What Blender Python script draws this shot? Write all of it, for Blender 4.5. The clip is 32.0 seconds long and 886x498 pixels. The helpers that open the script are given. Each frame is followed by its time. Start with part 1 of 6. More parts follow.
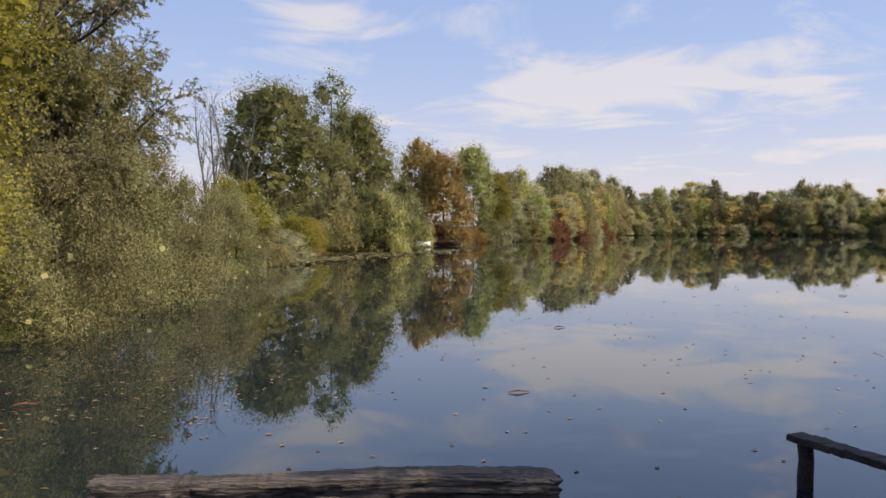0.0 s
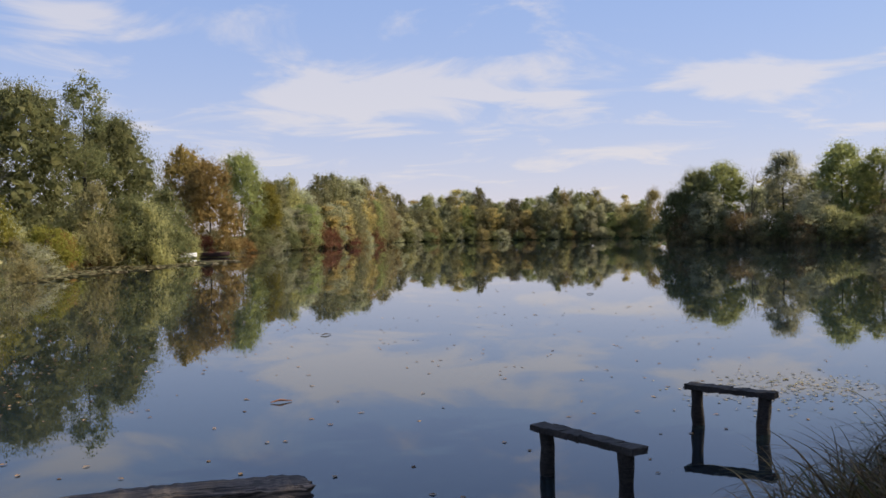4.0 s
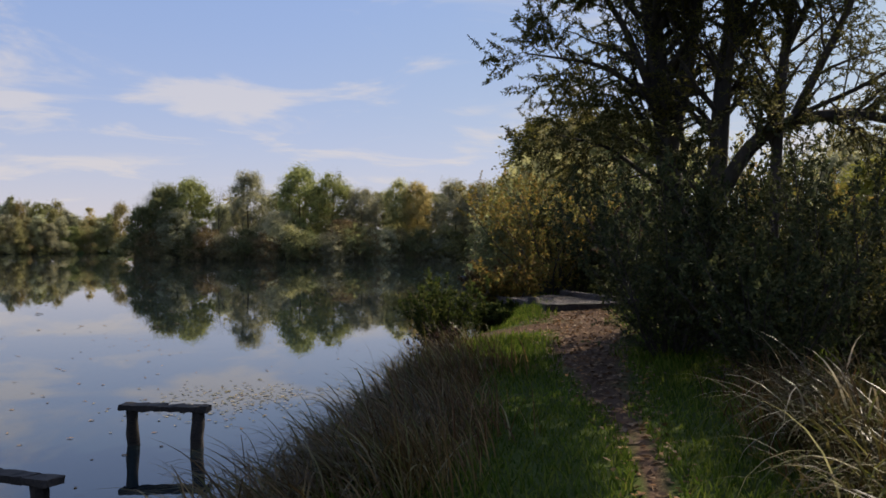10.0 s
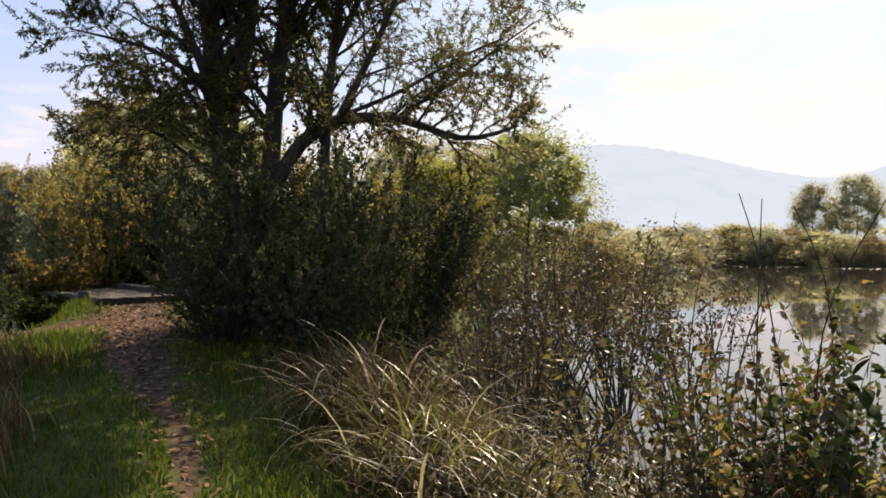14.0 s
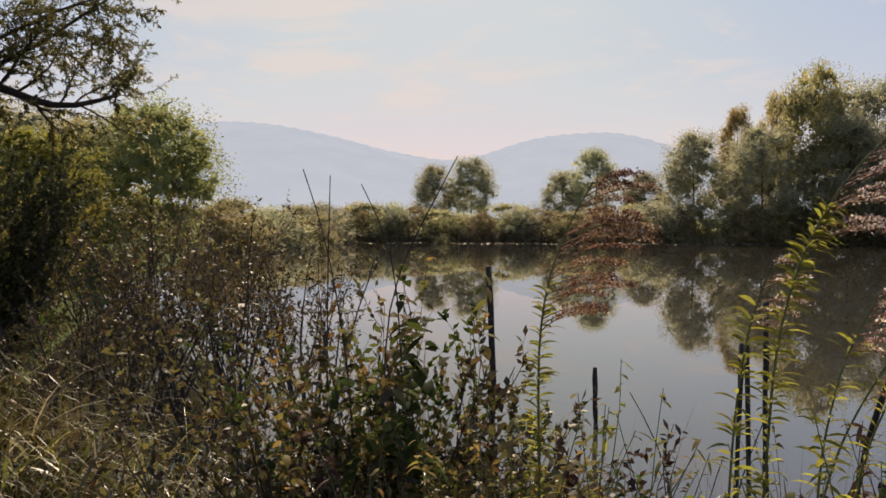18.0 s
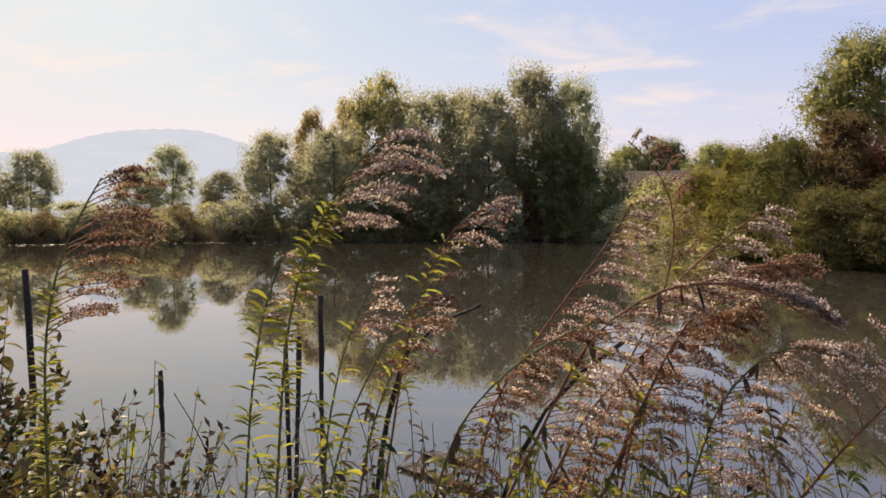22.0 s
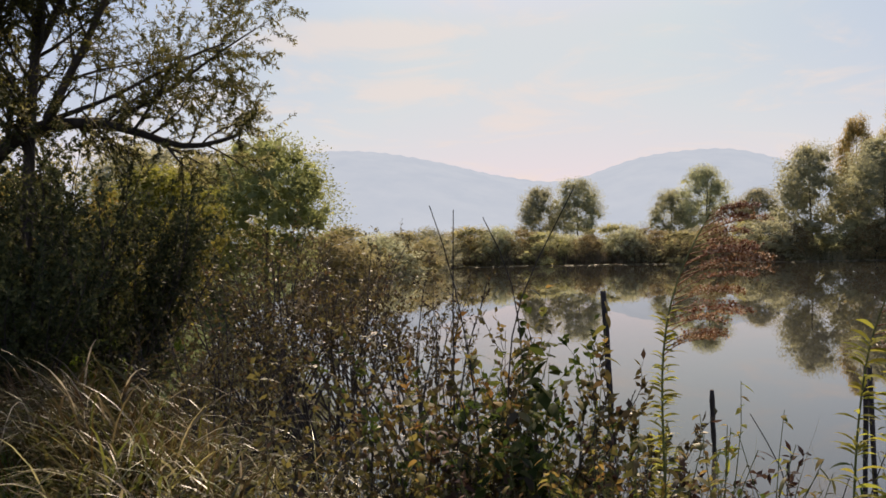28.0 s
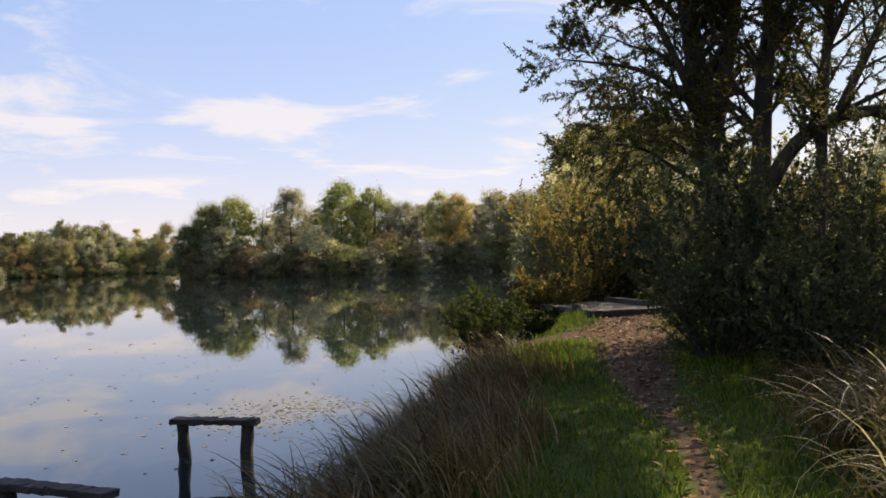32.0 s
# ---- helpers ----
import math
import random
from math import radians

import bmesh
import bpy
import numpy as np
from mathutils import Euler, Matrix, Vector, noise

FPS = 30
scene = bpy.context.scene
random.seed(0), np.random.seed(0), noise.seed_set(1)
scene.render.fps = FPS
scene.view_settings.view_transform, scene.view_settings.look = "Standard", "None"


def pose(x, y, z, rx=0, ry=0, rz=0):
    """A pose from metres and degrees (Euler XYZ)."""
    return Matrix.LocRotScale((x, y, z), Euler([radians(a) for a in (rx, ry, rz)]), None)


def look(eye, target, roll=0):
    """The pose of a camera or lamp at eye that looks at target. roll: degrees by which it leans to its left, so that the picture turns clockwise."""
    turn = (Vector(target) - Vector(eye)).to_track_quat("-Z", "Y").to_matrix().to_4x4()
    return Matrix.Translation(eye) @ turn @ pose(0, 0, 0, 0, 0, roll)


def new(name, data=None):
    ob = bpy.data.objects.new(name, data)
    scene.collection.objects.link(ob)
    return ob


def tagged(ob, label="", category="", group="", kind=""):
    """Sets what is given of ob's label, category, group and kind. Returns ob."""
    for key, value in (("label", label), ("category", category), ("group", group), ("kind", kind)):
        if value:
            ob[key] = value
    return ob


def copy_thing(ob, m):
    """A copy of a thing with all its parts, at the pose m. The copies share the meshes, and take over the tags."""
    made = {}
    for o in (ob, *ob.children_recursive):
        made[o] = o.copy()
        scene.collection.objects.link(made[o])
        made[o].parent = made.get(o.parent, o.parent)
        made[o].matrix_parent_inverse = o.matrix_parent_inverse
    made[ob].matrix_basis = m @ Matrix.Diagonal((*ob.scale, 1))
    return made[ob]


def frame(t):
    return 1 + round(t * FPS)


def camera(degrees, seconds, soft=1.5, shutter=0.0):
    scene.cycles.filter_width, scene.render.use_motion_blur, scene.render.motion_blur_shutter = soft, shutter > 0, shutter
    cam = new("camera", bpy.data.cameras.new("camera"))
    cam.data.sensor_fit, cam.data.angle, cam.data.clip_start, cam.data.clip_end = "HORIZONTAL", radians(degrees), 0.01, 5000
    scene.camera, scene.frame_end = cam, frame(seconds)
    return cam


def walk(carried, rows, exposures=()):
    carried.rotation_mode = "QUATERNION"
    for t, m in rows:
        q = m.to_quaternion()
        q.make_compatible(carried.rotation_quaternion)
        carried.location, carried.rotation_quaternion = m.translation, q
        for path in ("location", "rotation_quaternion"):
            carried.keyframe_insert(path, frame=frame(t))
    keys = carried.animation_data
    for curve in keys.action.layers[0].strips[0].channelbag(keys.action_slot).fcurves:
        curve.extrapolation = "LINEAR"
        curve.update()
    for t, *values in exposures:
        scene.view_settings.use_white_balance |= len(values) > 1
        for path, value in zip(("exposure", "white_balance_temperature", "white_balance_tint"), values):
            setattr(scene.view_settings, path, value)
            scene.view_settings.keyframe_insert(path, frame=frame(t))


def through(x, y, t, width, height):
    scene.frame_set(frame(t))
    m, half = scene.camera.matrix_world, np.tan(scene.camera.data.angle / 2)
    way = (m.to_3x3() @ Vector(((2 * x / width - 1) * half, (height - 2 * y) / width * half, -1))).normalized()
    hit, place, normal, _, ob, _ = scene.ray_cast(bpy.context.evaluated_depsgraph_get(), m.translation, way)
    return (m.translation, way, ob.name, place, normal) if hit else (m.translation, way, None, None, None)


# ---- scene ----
cam = camera(52.956, 32.0, soft=1.65)

# seconds, eye, a point 10 m ahead, roll
PATH = [
    (0, (-0.328, 0.687, 2.029), (-0.340, 10.683, 1.773), 0.18),
    (0.5, (-0.282, 0.770, 2.016), (0.137, 10.759, 1.787), 0.30),
    (1, (-0.246, 0.814, 1.988), (0.436, 10.787, 1.736), 0.27),
    (1.5, (-0.236, 0.816, 1.961), (0.690, 10.771, 1.746), 0.22),
    (2, (-0.264, 0.766, 1.967), (0.910, 10.695, 1.772), 0.18),
    (2.5, (-0.284, 0.695, 2.012), (1.196, 10.583, 1.833), -0.41),
    (4.5, (-0.139, 0.628, 2.016), (2.753, 10.199, 1.856), -0.83),
    (5, (-0.123, 0.603, 2.020), (3.159, 10.048, 1.896), -1.01),
    (5.5, (-0.096, 0.582, 2.018), (3.493, 9.915, 1.930), -0.99),
    (6, (-0.082, 0.566, 2.018), (3.854, 9.758, 1.937), -0.72),
    (6.5, (-0.061, 0.536, 2.021), (4.155, 9.604, 1.990), -0.94),
    (7, (-0.014, 0.568, 2.004), (4.534, 9.475, 2.012), -1.14),
    (7.5, (0.002, 0.522, 2.011), (4.914, 9.233, 2.001), -0.88),
    (8, (0.024, 0.493, 2.007), (5.316, 8.978, 1.957), -0.70),
    (8.5, (0.045, 0.459, 2.013), (5.683, 8.718, 1.990), -1.00),
    (9, (0.066, 0.444, 2.010), (6.145, 8.383, 1.947), 0.24),
    (9.5, (0.089, 0.466, 2.021), (6.870, 7.816, 1.948), 0.20),
    (10, (0.093, 0.444, 2.031), (7.487, 7.177, 1.983), -0.13),
    (10.5, (0.088, 0.426, 2.021), (8.015, 6.522, 2.065), 0.18),
    (11, (0.103, 0.390, 2.026), (8.404, 5.965, 2.105), 1.03),
    (11.5, (0.114, 0.358, 2.020), (8.803, 5.307, 2.046), 1.25),
    (12, (0.110, 0.328, 2.012), (9.120, 4.665, 1.956), 1.41),
    (12.5, (0.134, 0.301, 2.010), (9.375, 4.121, 1.942), 0.94),
    (13, (0.141, 0.278, 2.014), (9.559, 3.637, 1.951), 0.58),
    (13.5, (0.156, 0.241, 2.007), (9.703, 3.217, 1.893), 0.79),
    (14, (0.179, 0.218, 2.009), (9.818, 2.877, 1.887), 0.32),
    (14.5, (0.191, 0.186, 2.010), (9.968, 2.287, 1.934), 0.39),
    (15, (0.216, 0.147, 2.009), (10.112, 1.585, 1.960), 0.43),
    (15.5, (0.256, 0.106, 2.009), (10.220, 0.951, 1.922), 0.54),
    (17.5, (0.429, -0.001, 2.010), (10.406, -0.631, 1.780), 0.83),
    (18, (0.446, -0.018, 2.011), (10.352, -1.342, 1.659), 0.13),
    (18.5, (0.420, -0.042, 2.007), (10.185, -2.166, 1.644), -0.40),
    (19, (0.426, -0.057, 2.010), (9.992, -2.945, 1.615), 0.03),
    (19.5, (0.417, -0.074, 2.008), (9.779, -3.559, 1.544), -0.30),
    (20, (0.401, -0.094, 2.009), (9.498, -4.225, 1.583), -0.46),
    (20.5, (0.392, -0.110, 2.008), (9.228, -4.776, 1.613), -0.17),
    (21, (0.396, -0.119, 2.008), (9.143, -4.950, 1.606), 0.39),
    (21.5, (0.386, -0.132, 2.009), (8.888, -5.383, 1.642), 0.11),
    (22, (0.382, -0.143, 2.008), (8.652, -5.754, 1.648), 0.02),
    (22.5, (0.372, -0.153, 2.008), (8.398, -6.108, 1.645), -0.07),
    (23, (0.363, -0.160, 2.006), (8.197, -6.361, 1.572), -0.00),
    (23.5, (0.357, -0.158, 2.010), (8.203, -6.344, 1.605), -0.49),
    (24, (0.359, -0.143, 2.014), (8.589, -5.819, 1.769), -0.65),
    (24.5, (0.360, -0.126, 2.016), (8.982, -5.187, 1.839), -0.66),
    (26.5, (0.253, 0.016, 2.059), (9.912, -2.566, 1.899), -0.77),
    (27, (0.253, 0.039, 2.057), (10.078, -1.814, 1.887), -0.95),
    (27.5, (0.248, 0.047, 2.040), (10.202, -0.894, 1.918), -1.34),
    (28, (0.277, 0.050, 2.039), (10.276, -0.093, 1.962), -1.30),
    (28.5, (0.278, 0.075, 2.039), (10.230, 1.061, 2.010), -1.18),
    (29, (0.230, 0.138, 2.050), (9.965, 2.422, 2.112), -1.55),
    (29.5, (0.188, 0.185, 2.046), (9.660, 3.390, 2.071), -1.95),
    (30, (0.159, 0.215, 2.035), (9.315, 4.236, 2.093), -1.69),
    (30.5, (0.154, 0.281, 2.039), (8.906, 5.119, 2.071), -1.71),
    (31, (0.148, 0.332, 2.027), (8.437, 5.925, 2.118), -1.21),
    (31.5, (0.104, 0.382, 2.011), (7.793, 6.775, 2.093), -1.47),
    (32, (0.082, 0.435, 2.002), (7.152, 7.507, 2.090), -1.73),
]
walk(cam, [(t, look(eye, aim, roll)) for t, eye, aim, roll in PATH],
     exposures=[(0.0, 0.22, 7150, 10), (1.5, 0.15, 6850, 10), (6.0, 0.05, 6750, 10), (9.0, -0.1, 6800, 10), (10.5, 0.04, 6950, 11), (11.2, 0.3, 7250, 12), (12.0, 0.5, 7400, 13), (14.0, 0.5, 7600, 15), (15.5, 0.35, 7600, 16), (17.5, -0.05, 7600, 17),
                (20.0, 0.13, 7700, 18), (21.0, 0.22, 7750, 18), (23.0, 0.36, 7900, 18), (24.5, 0.46, 7900, 18), (26.5, -0.05, 7600, 18), (28.0, 0.05, 7500, 17), (29.0, -0.25, 7450, 17), (30.0, 0.18, 7400, 14), (31.0, 0.5, 7400, 12), (32.0, 0.45, 7450, 11)])
# ---- sky and sun ----
SUN_AZ, SUN_EL = 97.0, 41.0          # degrees clockwise from +y, and above the horizon
# azimuth, elevation, half width and half height of the larger clouds, in degrees
CLOUDS = [(11.5, 8.8, 15.0, 3.2, 0.46), (33.0, 8.9, 6.0, 1.6, 0.42), (-8.0, 12.6, 6.5, 1.4, 0.4), (22.0, 8.4, 2.2, 0.8, 0.22), (50.5, 6.8, 4.0, 1.1, 0.24),
          (86.0, 12.9, 11.0, 1.6, 0.36), (27.0, 5.0, 7.0, 0.8, 0.16), (96.0, 9.5, 12.0, 1.0, 0.16), (138.0, 7.5, 5.0, 1.2, 0.18), (-28.0, 9.0, 8.0, 2.0, 0.25), (104.0, 20.0, 20.0, 4.0, 0.2)]


def sky_world():
    w = bpy.data.worlds.new("sky")
    scene.world = w
    w.use_nodes = True
    t = w.node_tree
    t.nodes.clear()

    def calc(operation, a, b=None):
        n = t.nodes.new("ShaderNodeMath")
        n.operation = operation
        for sock, v in zip(n.inputs, (a, b)):
            if isinstance(v, (int, float)):
                sock.default_value = v
            elif v is not None:
                t.links.new(v, sock)
        return n.outputs[0]

    def blend(fac, a, b, kind="MIX"):
        n = t.nodes.new("ShaderNodeMix")
        n.data_type, n.blend_type = "RGBA", kind
        for sock, v in ((n.inputs[0], fac), (n.inputs[6], a), (n.inputs[7], b)):
            if isinstance(v, (int, float)):
                sock.default_value = v
            elif isinstance(v, tuple):
                sock.default_value = (*v, 1)
            else:
                t.links.new(v, sock)
        return n.outputs[2]

    out = t.nodes.new("ShaderNodeOutputWorld")
    bg = t.nodes.new("ShaderNodeBackground")
    sky = t.nodes.new("ShaderNodeTexSky")
    sky.sky_type = "NISHITA"
    sky.sun_disc = False
    sky.sun_elevation, sky.sun_rotation = radians(SUN_EL), radians(SUN_AZ)
    sky.altitude, sky.air_density, sky.dust_density, sky.ozone_density = 300, 1.0, 1.2, 1.5
    co = t.nodes.new("ShaderNodeTexCoord")
    sep = t.nodes.new("ShaderNodeSeparateXYZ")
    t.links.new(co.outputs["Generated"], sep.inputs[0])
    x, y, z = sep.outputs
    el = calc("MULTIPLY", calc("ARCSINE", z), 57.2958)
    az = calc("MULTIPLY", calc("ARCTAN2", x, y), 57.2958)
    # thin veil: pale towards the horizon, milky all over
    low = calc("POWER", 2.718, calc("MULTIPLY", calc("ABSOLUTE", el), -0.17))
    base = blend(0.6, sky.outputs[0], (3.05, 4.85, 9.7))
    base = blend(calc("MULTIPLY", low, 0.85), base, (7.9, 7.1, 7.1))
    # bright haze round the sun
    sun_dir = (math.sin(radians(SUN_AZ)) * math.cos(radians(SUN_EL)), math.cos(radians(SUN_AZ)) * math.cos(radians(SUN_EL)), math.sin(radians(SUN_EL)))
    dot = calc("ADD", calc("ADD", calc("MULTIPLY", x, sun_dir[0]), calc("MULTIPLY", y, sun_dir[1])), calc("MULTIPLY", z, sun_dir[2]))
    away = calc("MULTIPLY", calc("ARCCOSINE", calc("MINIMUM", dot, 0.9999)), 57.2958)
    glow = calc("MULTIPLY", calc("POWER", 2.718, calc("MULTIPLY", away, -0.15)), 60.0)
    haze = t.nodes.new("ShaderNodeCombineXYZ")
    for n, v in enumerate((1.0, 1.0, 1.06)):
        t.links.new(calc("MULTIPLY", glow, v), haze.inputs[n])
    base = blend(1.0, base, haze.outputs[0], "ADD")
    soft = t.nodes.new("ShaderNodeMapRange")
    soft.interpolation_type = "SMOOTHSTEP"
    for key, v in (("From Min", 13.0), ("From Max", 21.0), ("To Min", 1.0), ("To Max", 0.0)):
        soft.inputs[key].default_value = v
    t.links.new(el, soft.inputs["Value"])
    base = blend(soft.outputs[0], base, (7.35, 7.1, 8.1), "DARKEN")
    # clouds: stretched noise over the dome, gathered in a few banks
    up = calc("ADD", z, 0.10)
    plane = t.nodes.new("ShaderNodeCombineXYZ")
    t.links.new(calc("DIVIDE", x, up), plane.inputs[0])
    t.links.new(calc("DIVIDE", y, up), plane.inputs[1])
    cloud = t.nodes.new("ShaderNodeTexNoise")
    for key, v in (("Scale", 1.5), ("Detail", 8), ("Roughness", 0.6), ("Distortion", 0.7)):
        cloud.inputs[key].default_value = v
    t.links.new(plane.outputs[0], cloud.inputs["Vector"])
    dens = calc("MULTIPLY_ADD", cloud.outputs["Fac"], 1.35)
    dens.node.inputs[2].default_value = -0.22
    for ca, ce, wa, we, gain in CLOUDS:
        a = calc("DIVIDE", calc("SUBTRACT", az, ca), wa)
        b = calc("DIVIDE", calc("SUBTRACT", el, ce), we)
        r = calc("SUBTRACT", 1.0, calc("SQRT", calc("ADD", calc("MULTIPLY", a, a), calc("MULTIPLY", b, b))))
        dens = calc("ADD", dens, calc("MULTIPLY", calc("MAXIMUM", r, 0.0), gain))
    ramp = t.nodes.new("ShaderNodeMapRange")
    ramp.interpolation_type = "SMOOTHSTEP"
    for key, v in (("From Min", 0.46), ("From Max", 0.74), ("To Min", 0.0), ("To Max", 0.56)):
        ramp.inputs[key].default_value = v
    t.links.new(dens, ramp.inputs["Value"])
    t.links.new(blend(ramp.outputs[0], base, (7.8, 7.3, 7.2)), bg.inputs["Color"])
    bg.inputs["Strength"].default_value = 0.1
    t.links.new(bg.outputs[0], out.inputs["Surface"])


sky_world()
sun = new("sun", bpy.data.lights.new("sun", "SUN"))
sun.data.energy, sun.data.angle, sun.data.color = 6.3, radians(0.55), (1.0, 0.90, 0.74)
a, e = radians(SUN_AZ), radians(SUN_EL)
sun.matrix_world = look((60 * math.sin(a) * math.cos(e), 60 * math.cos(a) * math.cos(e), 60 * math.sin(e)), (0, 0, 0))
# ---- materials ----
def base_material(name, rough=0.8, metal=0.0):
    m = bpy.data.materials.new(name)
    m.use_nodes = True
    b = m.node_tree.nodes["Principled BSDF"]
    b.inputs["Roughness"].default_value = rough
    b.inputs["Metallic"].default_value = metal
    return m, m.node_tree, b


def noise_node(t, scale, detail=4, rough=0.55, stretch=None, distort=0.0):
    n = t.nodes.new("ShaderNodeTexNoise")
    n.inputs["Scale"].default_value, n.inputs["Detail"].default_value = scale, detail
    n.inputs["Roughness"].default_value, n.inputs["Distortion"].default_value = rough, distort
    co = t.nodes.new("ShaderNodeTexCoord")
    if stretch:
        mp = t.nodes.new("ShaderNodeMapping")
        mp.inputs["Scale"].default_value = stretch
        t.links.new(co.outputs["Object"], mp.inputs["Vector"])
        t.links.new(mp.outputs[0], n.inputs["Vector"])
    else:
        t.links.new(co.outputs["Object"], n.inputs["Vector"])
    return n


def ramp_node(t, source, stops):
    r = t.nodes.new("ShaderNodeValToRGB")
    while len(r.color_ramp.elements) < len(stops):
        r.color_ramp.elements.new(0.5)
    for e, (at, col) in zip(r.color_ramp.elements, stops):
        e.position, e.color = at, (*col, 1)
    t.links.new(source, r.inputs[0])
    return r


def mix_node(t, fac, a, b, blend="MIX"):
    m = t.nodes.new("ShaderNodeMix")
    m.data_type, m.blend_type = "RGBA", blend
    for sock, v in ((m.inputs[0], fac), (m.inputs[6], a), (m.inputs[7], b)):
        if isinstance(v, (int, float)):
            sock.default_value = v
        elif isinstance(v, tuple):
            sock.default_value = (*v, 1)
        else:
            t.links.new(v, sock)
    return m.outputs[2]


def bump_node(t, bsdf, height, strength=0.5, distance=0.02):
    b = t.nodes.new("ShaderNodeBump")
    b.inputs["Strength"].default_value, b.inputs["Distance"].default_value = strength, distance
    t.links.new(height, b.inputs["Height"])
    t.links.new(b.outputs[0], bsdf.inputs["Normal"])


def leaf_material(name, colours, through=0.45, rough=0.6, gain=1.0, shine=0.07, spread=0.45):
    """Foliage: each leaf its own tone from a few colours, a slow drift over the crown, light passing through."""
    m, t, b = base_material(name, rough)
    b.inputs["Specular IOR Level"].default_value = shine
    geo = t.nodes.new("ShaderNodeNewGeometry")
    mean = [sum(c[k] for c in colours) / len(colours) for k in range(3)]
    stops = [(i / max(1, len(colours) - 1), tuple(gain * (mean[k] + spread * (c[k] - mean[k])) for k in range(3))) for i, c in enumerate(colours)]
    own = ramp_node(t, geo.outputs["Random Per Island"], stops)
    drift = noise_node(t, 0.9, 3)
    tone = ramp_node(t, drift.outputs["Fac"], [(0.3, (0.62, 0.62, 0.62)), (0.7, (1.25, 1.22, 1.1))])
    col = mix_node(t, 1.0, own.outputs[0], tone.outputs[0], "MULTIPLY")
    info = t.nodes.new("ShaderNodeObjectInfo")
    vary = t.nodes.new("ShaderNodeHueSaturation")
    shift = t.nodes.new("ShaderNodeMapRange")
    shift.inputs["To Min"].default_value, shift.inputs["To Max"].default_value = 0.485, 0.515
    t.links.new(info.outputs["Random"], shift.inputs["Value"])
    t.links.new(shift.outputs[0], vary.inputs["Hue"])
    light = t.nodes.new("ShaderNodeMapRange")
    light.inputs["To Min"].default_value, light.inputs["To Max"].default_value = 0.8, 1.2
    t.links.new(info.outputs["Random"], light.inputs["Value"])
    t.links.new(light.outputs[0], vary.inputs["Value"])
    t.links.new(col, vary.inputs["Color"])
    t.links.new(vary.outputs[0], b.inputs["Base Color"])
    tr = t.nodes.new("ShaderNodeBsdfTranslucent")
    t.links.new(vary.outputs[0], tr.inputs["Color"])
    mx = t.nodes.new("ShaderNodeMixShader")
    mx.inputs[0].default_value = through
    t.links.new(b.outputs[0], mx.inputs[1])
    t.links.new(tr.outputs[0], mx.inputs[2])
    t.links.new(mx.outputs[0], t.nodes["Material Output"].inputs["Surface"])
    return m


def bark_material(name, dark, light, scale=6.0):
    m, t, b = base_material(name, 0.9)
    n = noise_node(t, scale, 6, 0.6, (1, 1, 0.22))
    big = noise_node(t, 0.8, 2)
    col = ramp_node(t, n.outputs["Fac"], [(0.35, dark), (0.68, light)])
    tone = ramp_node(t, big.outputs["Fac"], [(0.3, (0.7, 0.7, 0.7)), (0.7, (1.2, 1.2, 1.15))])
    t.links.new(mix_node(t, 1.0, col.outputs[0], tone.outputs[0], "MULTIPLY"), b.inputs["Base Color"])
    bump_node(t, b, n.outputs["Fac"], 0.8, 0.03)
    return m


def wood_material(name, dark, light, along=(0.45, 9, 9), spread=(0.38, 0.62), relief=0.012):
    m, t, b = base_material(name, 0.85)
    grain = noise_node(t, 7.0, 8, 0.65, along, 0.3)
    stain = noise_node(t, 2.2, 3)
    col = ramp_node(t, grain.outputs["Fac"], [(spread[0], dark), (spread[1], light)])
    tone = ramp_node(t, stain.outputs["Fac"], [(0.3, (0.55, 0.53, 0.5)), (0.65, (1.1, 1.08, 1.05))])
    t.links.new(mix_node(t, 1.0, col.outputs[0], tone.outputs[0], "MULTIPLY"), b.inputs["Base Color"])
    bump_node(t, b, grain.outputs["Fac"], 0.9, relief)
    return m


def water_material(name, dark, light, ripple_, ior=1.33):
    m, t, b = base_material(name, 0.012)
    b.inputs["IOR"].default_value = ior
    murk = noise_node(t, 0.05, 3)
    col = ramp_node(t, murk.outputs["Fac"], [(0.3, dark), (0.7, light)])
    t.links.new(col.outputs[0], b.inputs["Base Color"])
    wave = noise_node(t, 1.1, 3, 0.45, (1, 1, 1), 0.2)
    bump_node(t, b, wave.outputs["Fac"], ripple_, 0.02)
    return m


def ground_material():
    """Grassy soil, with the trodden path and litter as a drift of brown."""
    m, t, b = base_material("grassy_ground", 0.95)
    b.inputs["Specular IOR Level"].default_value = 0.05
    fine, big = noise_node(t, 26, 6, 0.65), noise_node(t, 0.7, 4)
    green = ramp_node(t, fine.outputs["Fac"], [(0.3, (0.026, 0.036, 0.010)), (0.7, (0.080, 0.100, 0.026))])
    brown = ramp_node(t, fine.outputs["Fac"], [(0.3, (0.046, 0.028, 0.018)), (0.7, (0.135, 0.084, 0.055))])
    worn = t.nodes.new("ShaderNodeAttribute")
    worn.attribute_name = "trodden"
    edge = t.nodes.new("ShaderNodeMath")
    edge.operation = "MULTIPLY_ADD"
    t.links.new(big.outputs["Fac"], edge.inputs[0])
    edge.inputs[1].default_value = 0.7
    t.links.new(worn.outputs["Fac"], edge.inputs[2])
    patch = ramp_node(t, edge.outputs[0], [(0.55, (0, 0, 0)), (0.85, (1, 1, 1))])
    t.links.new(mix_node(t, patch.outputs[0], green.outputs[0], brown.outputs[0]), b.inputs["Base Color"])
    bump_node(t, b, fine.outputs["Fac"], 0.8, 0.03)
    return m


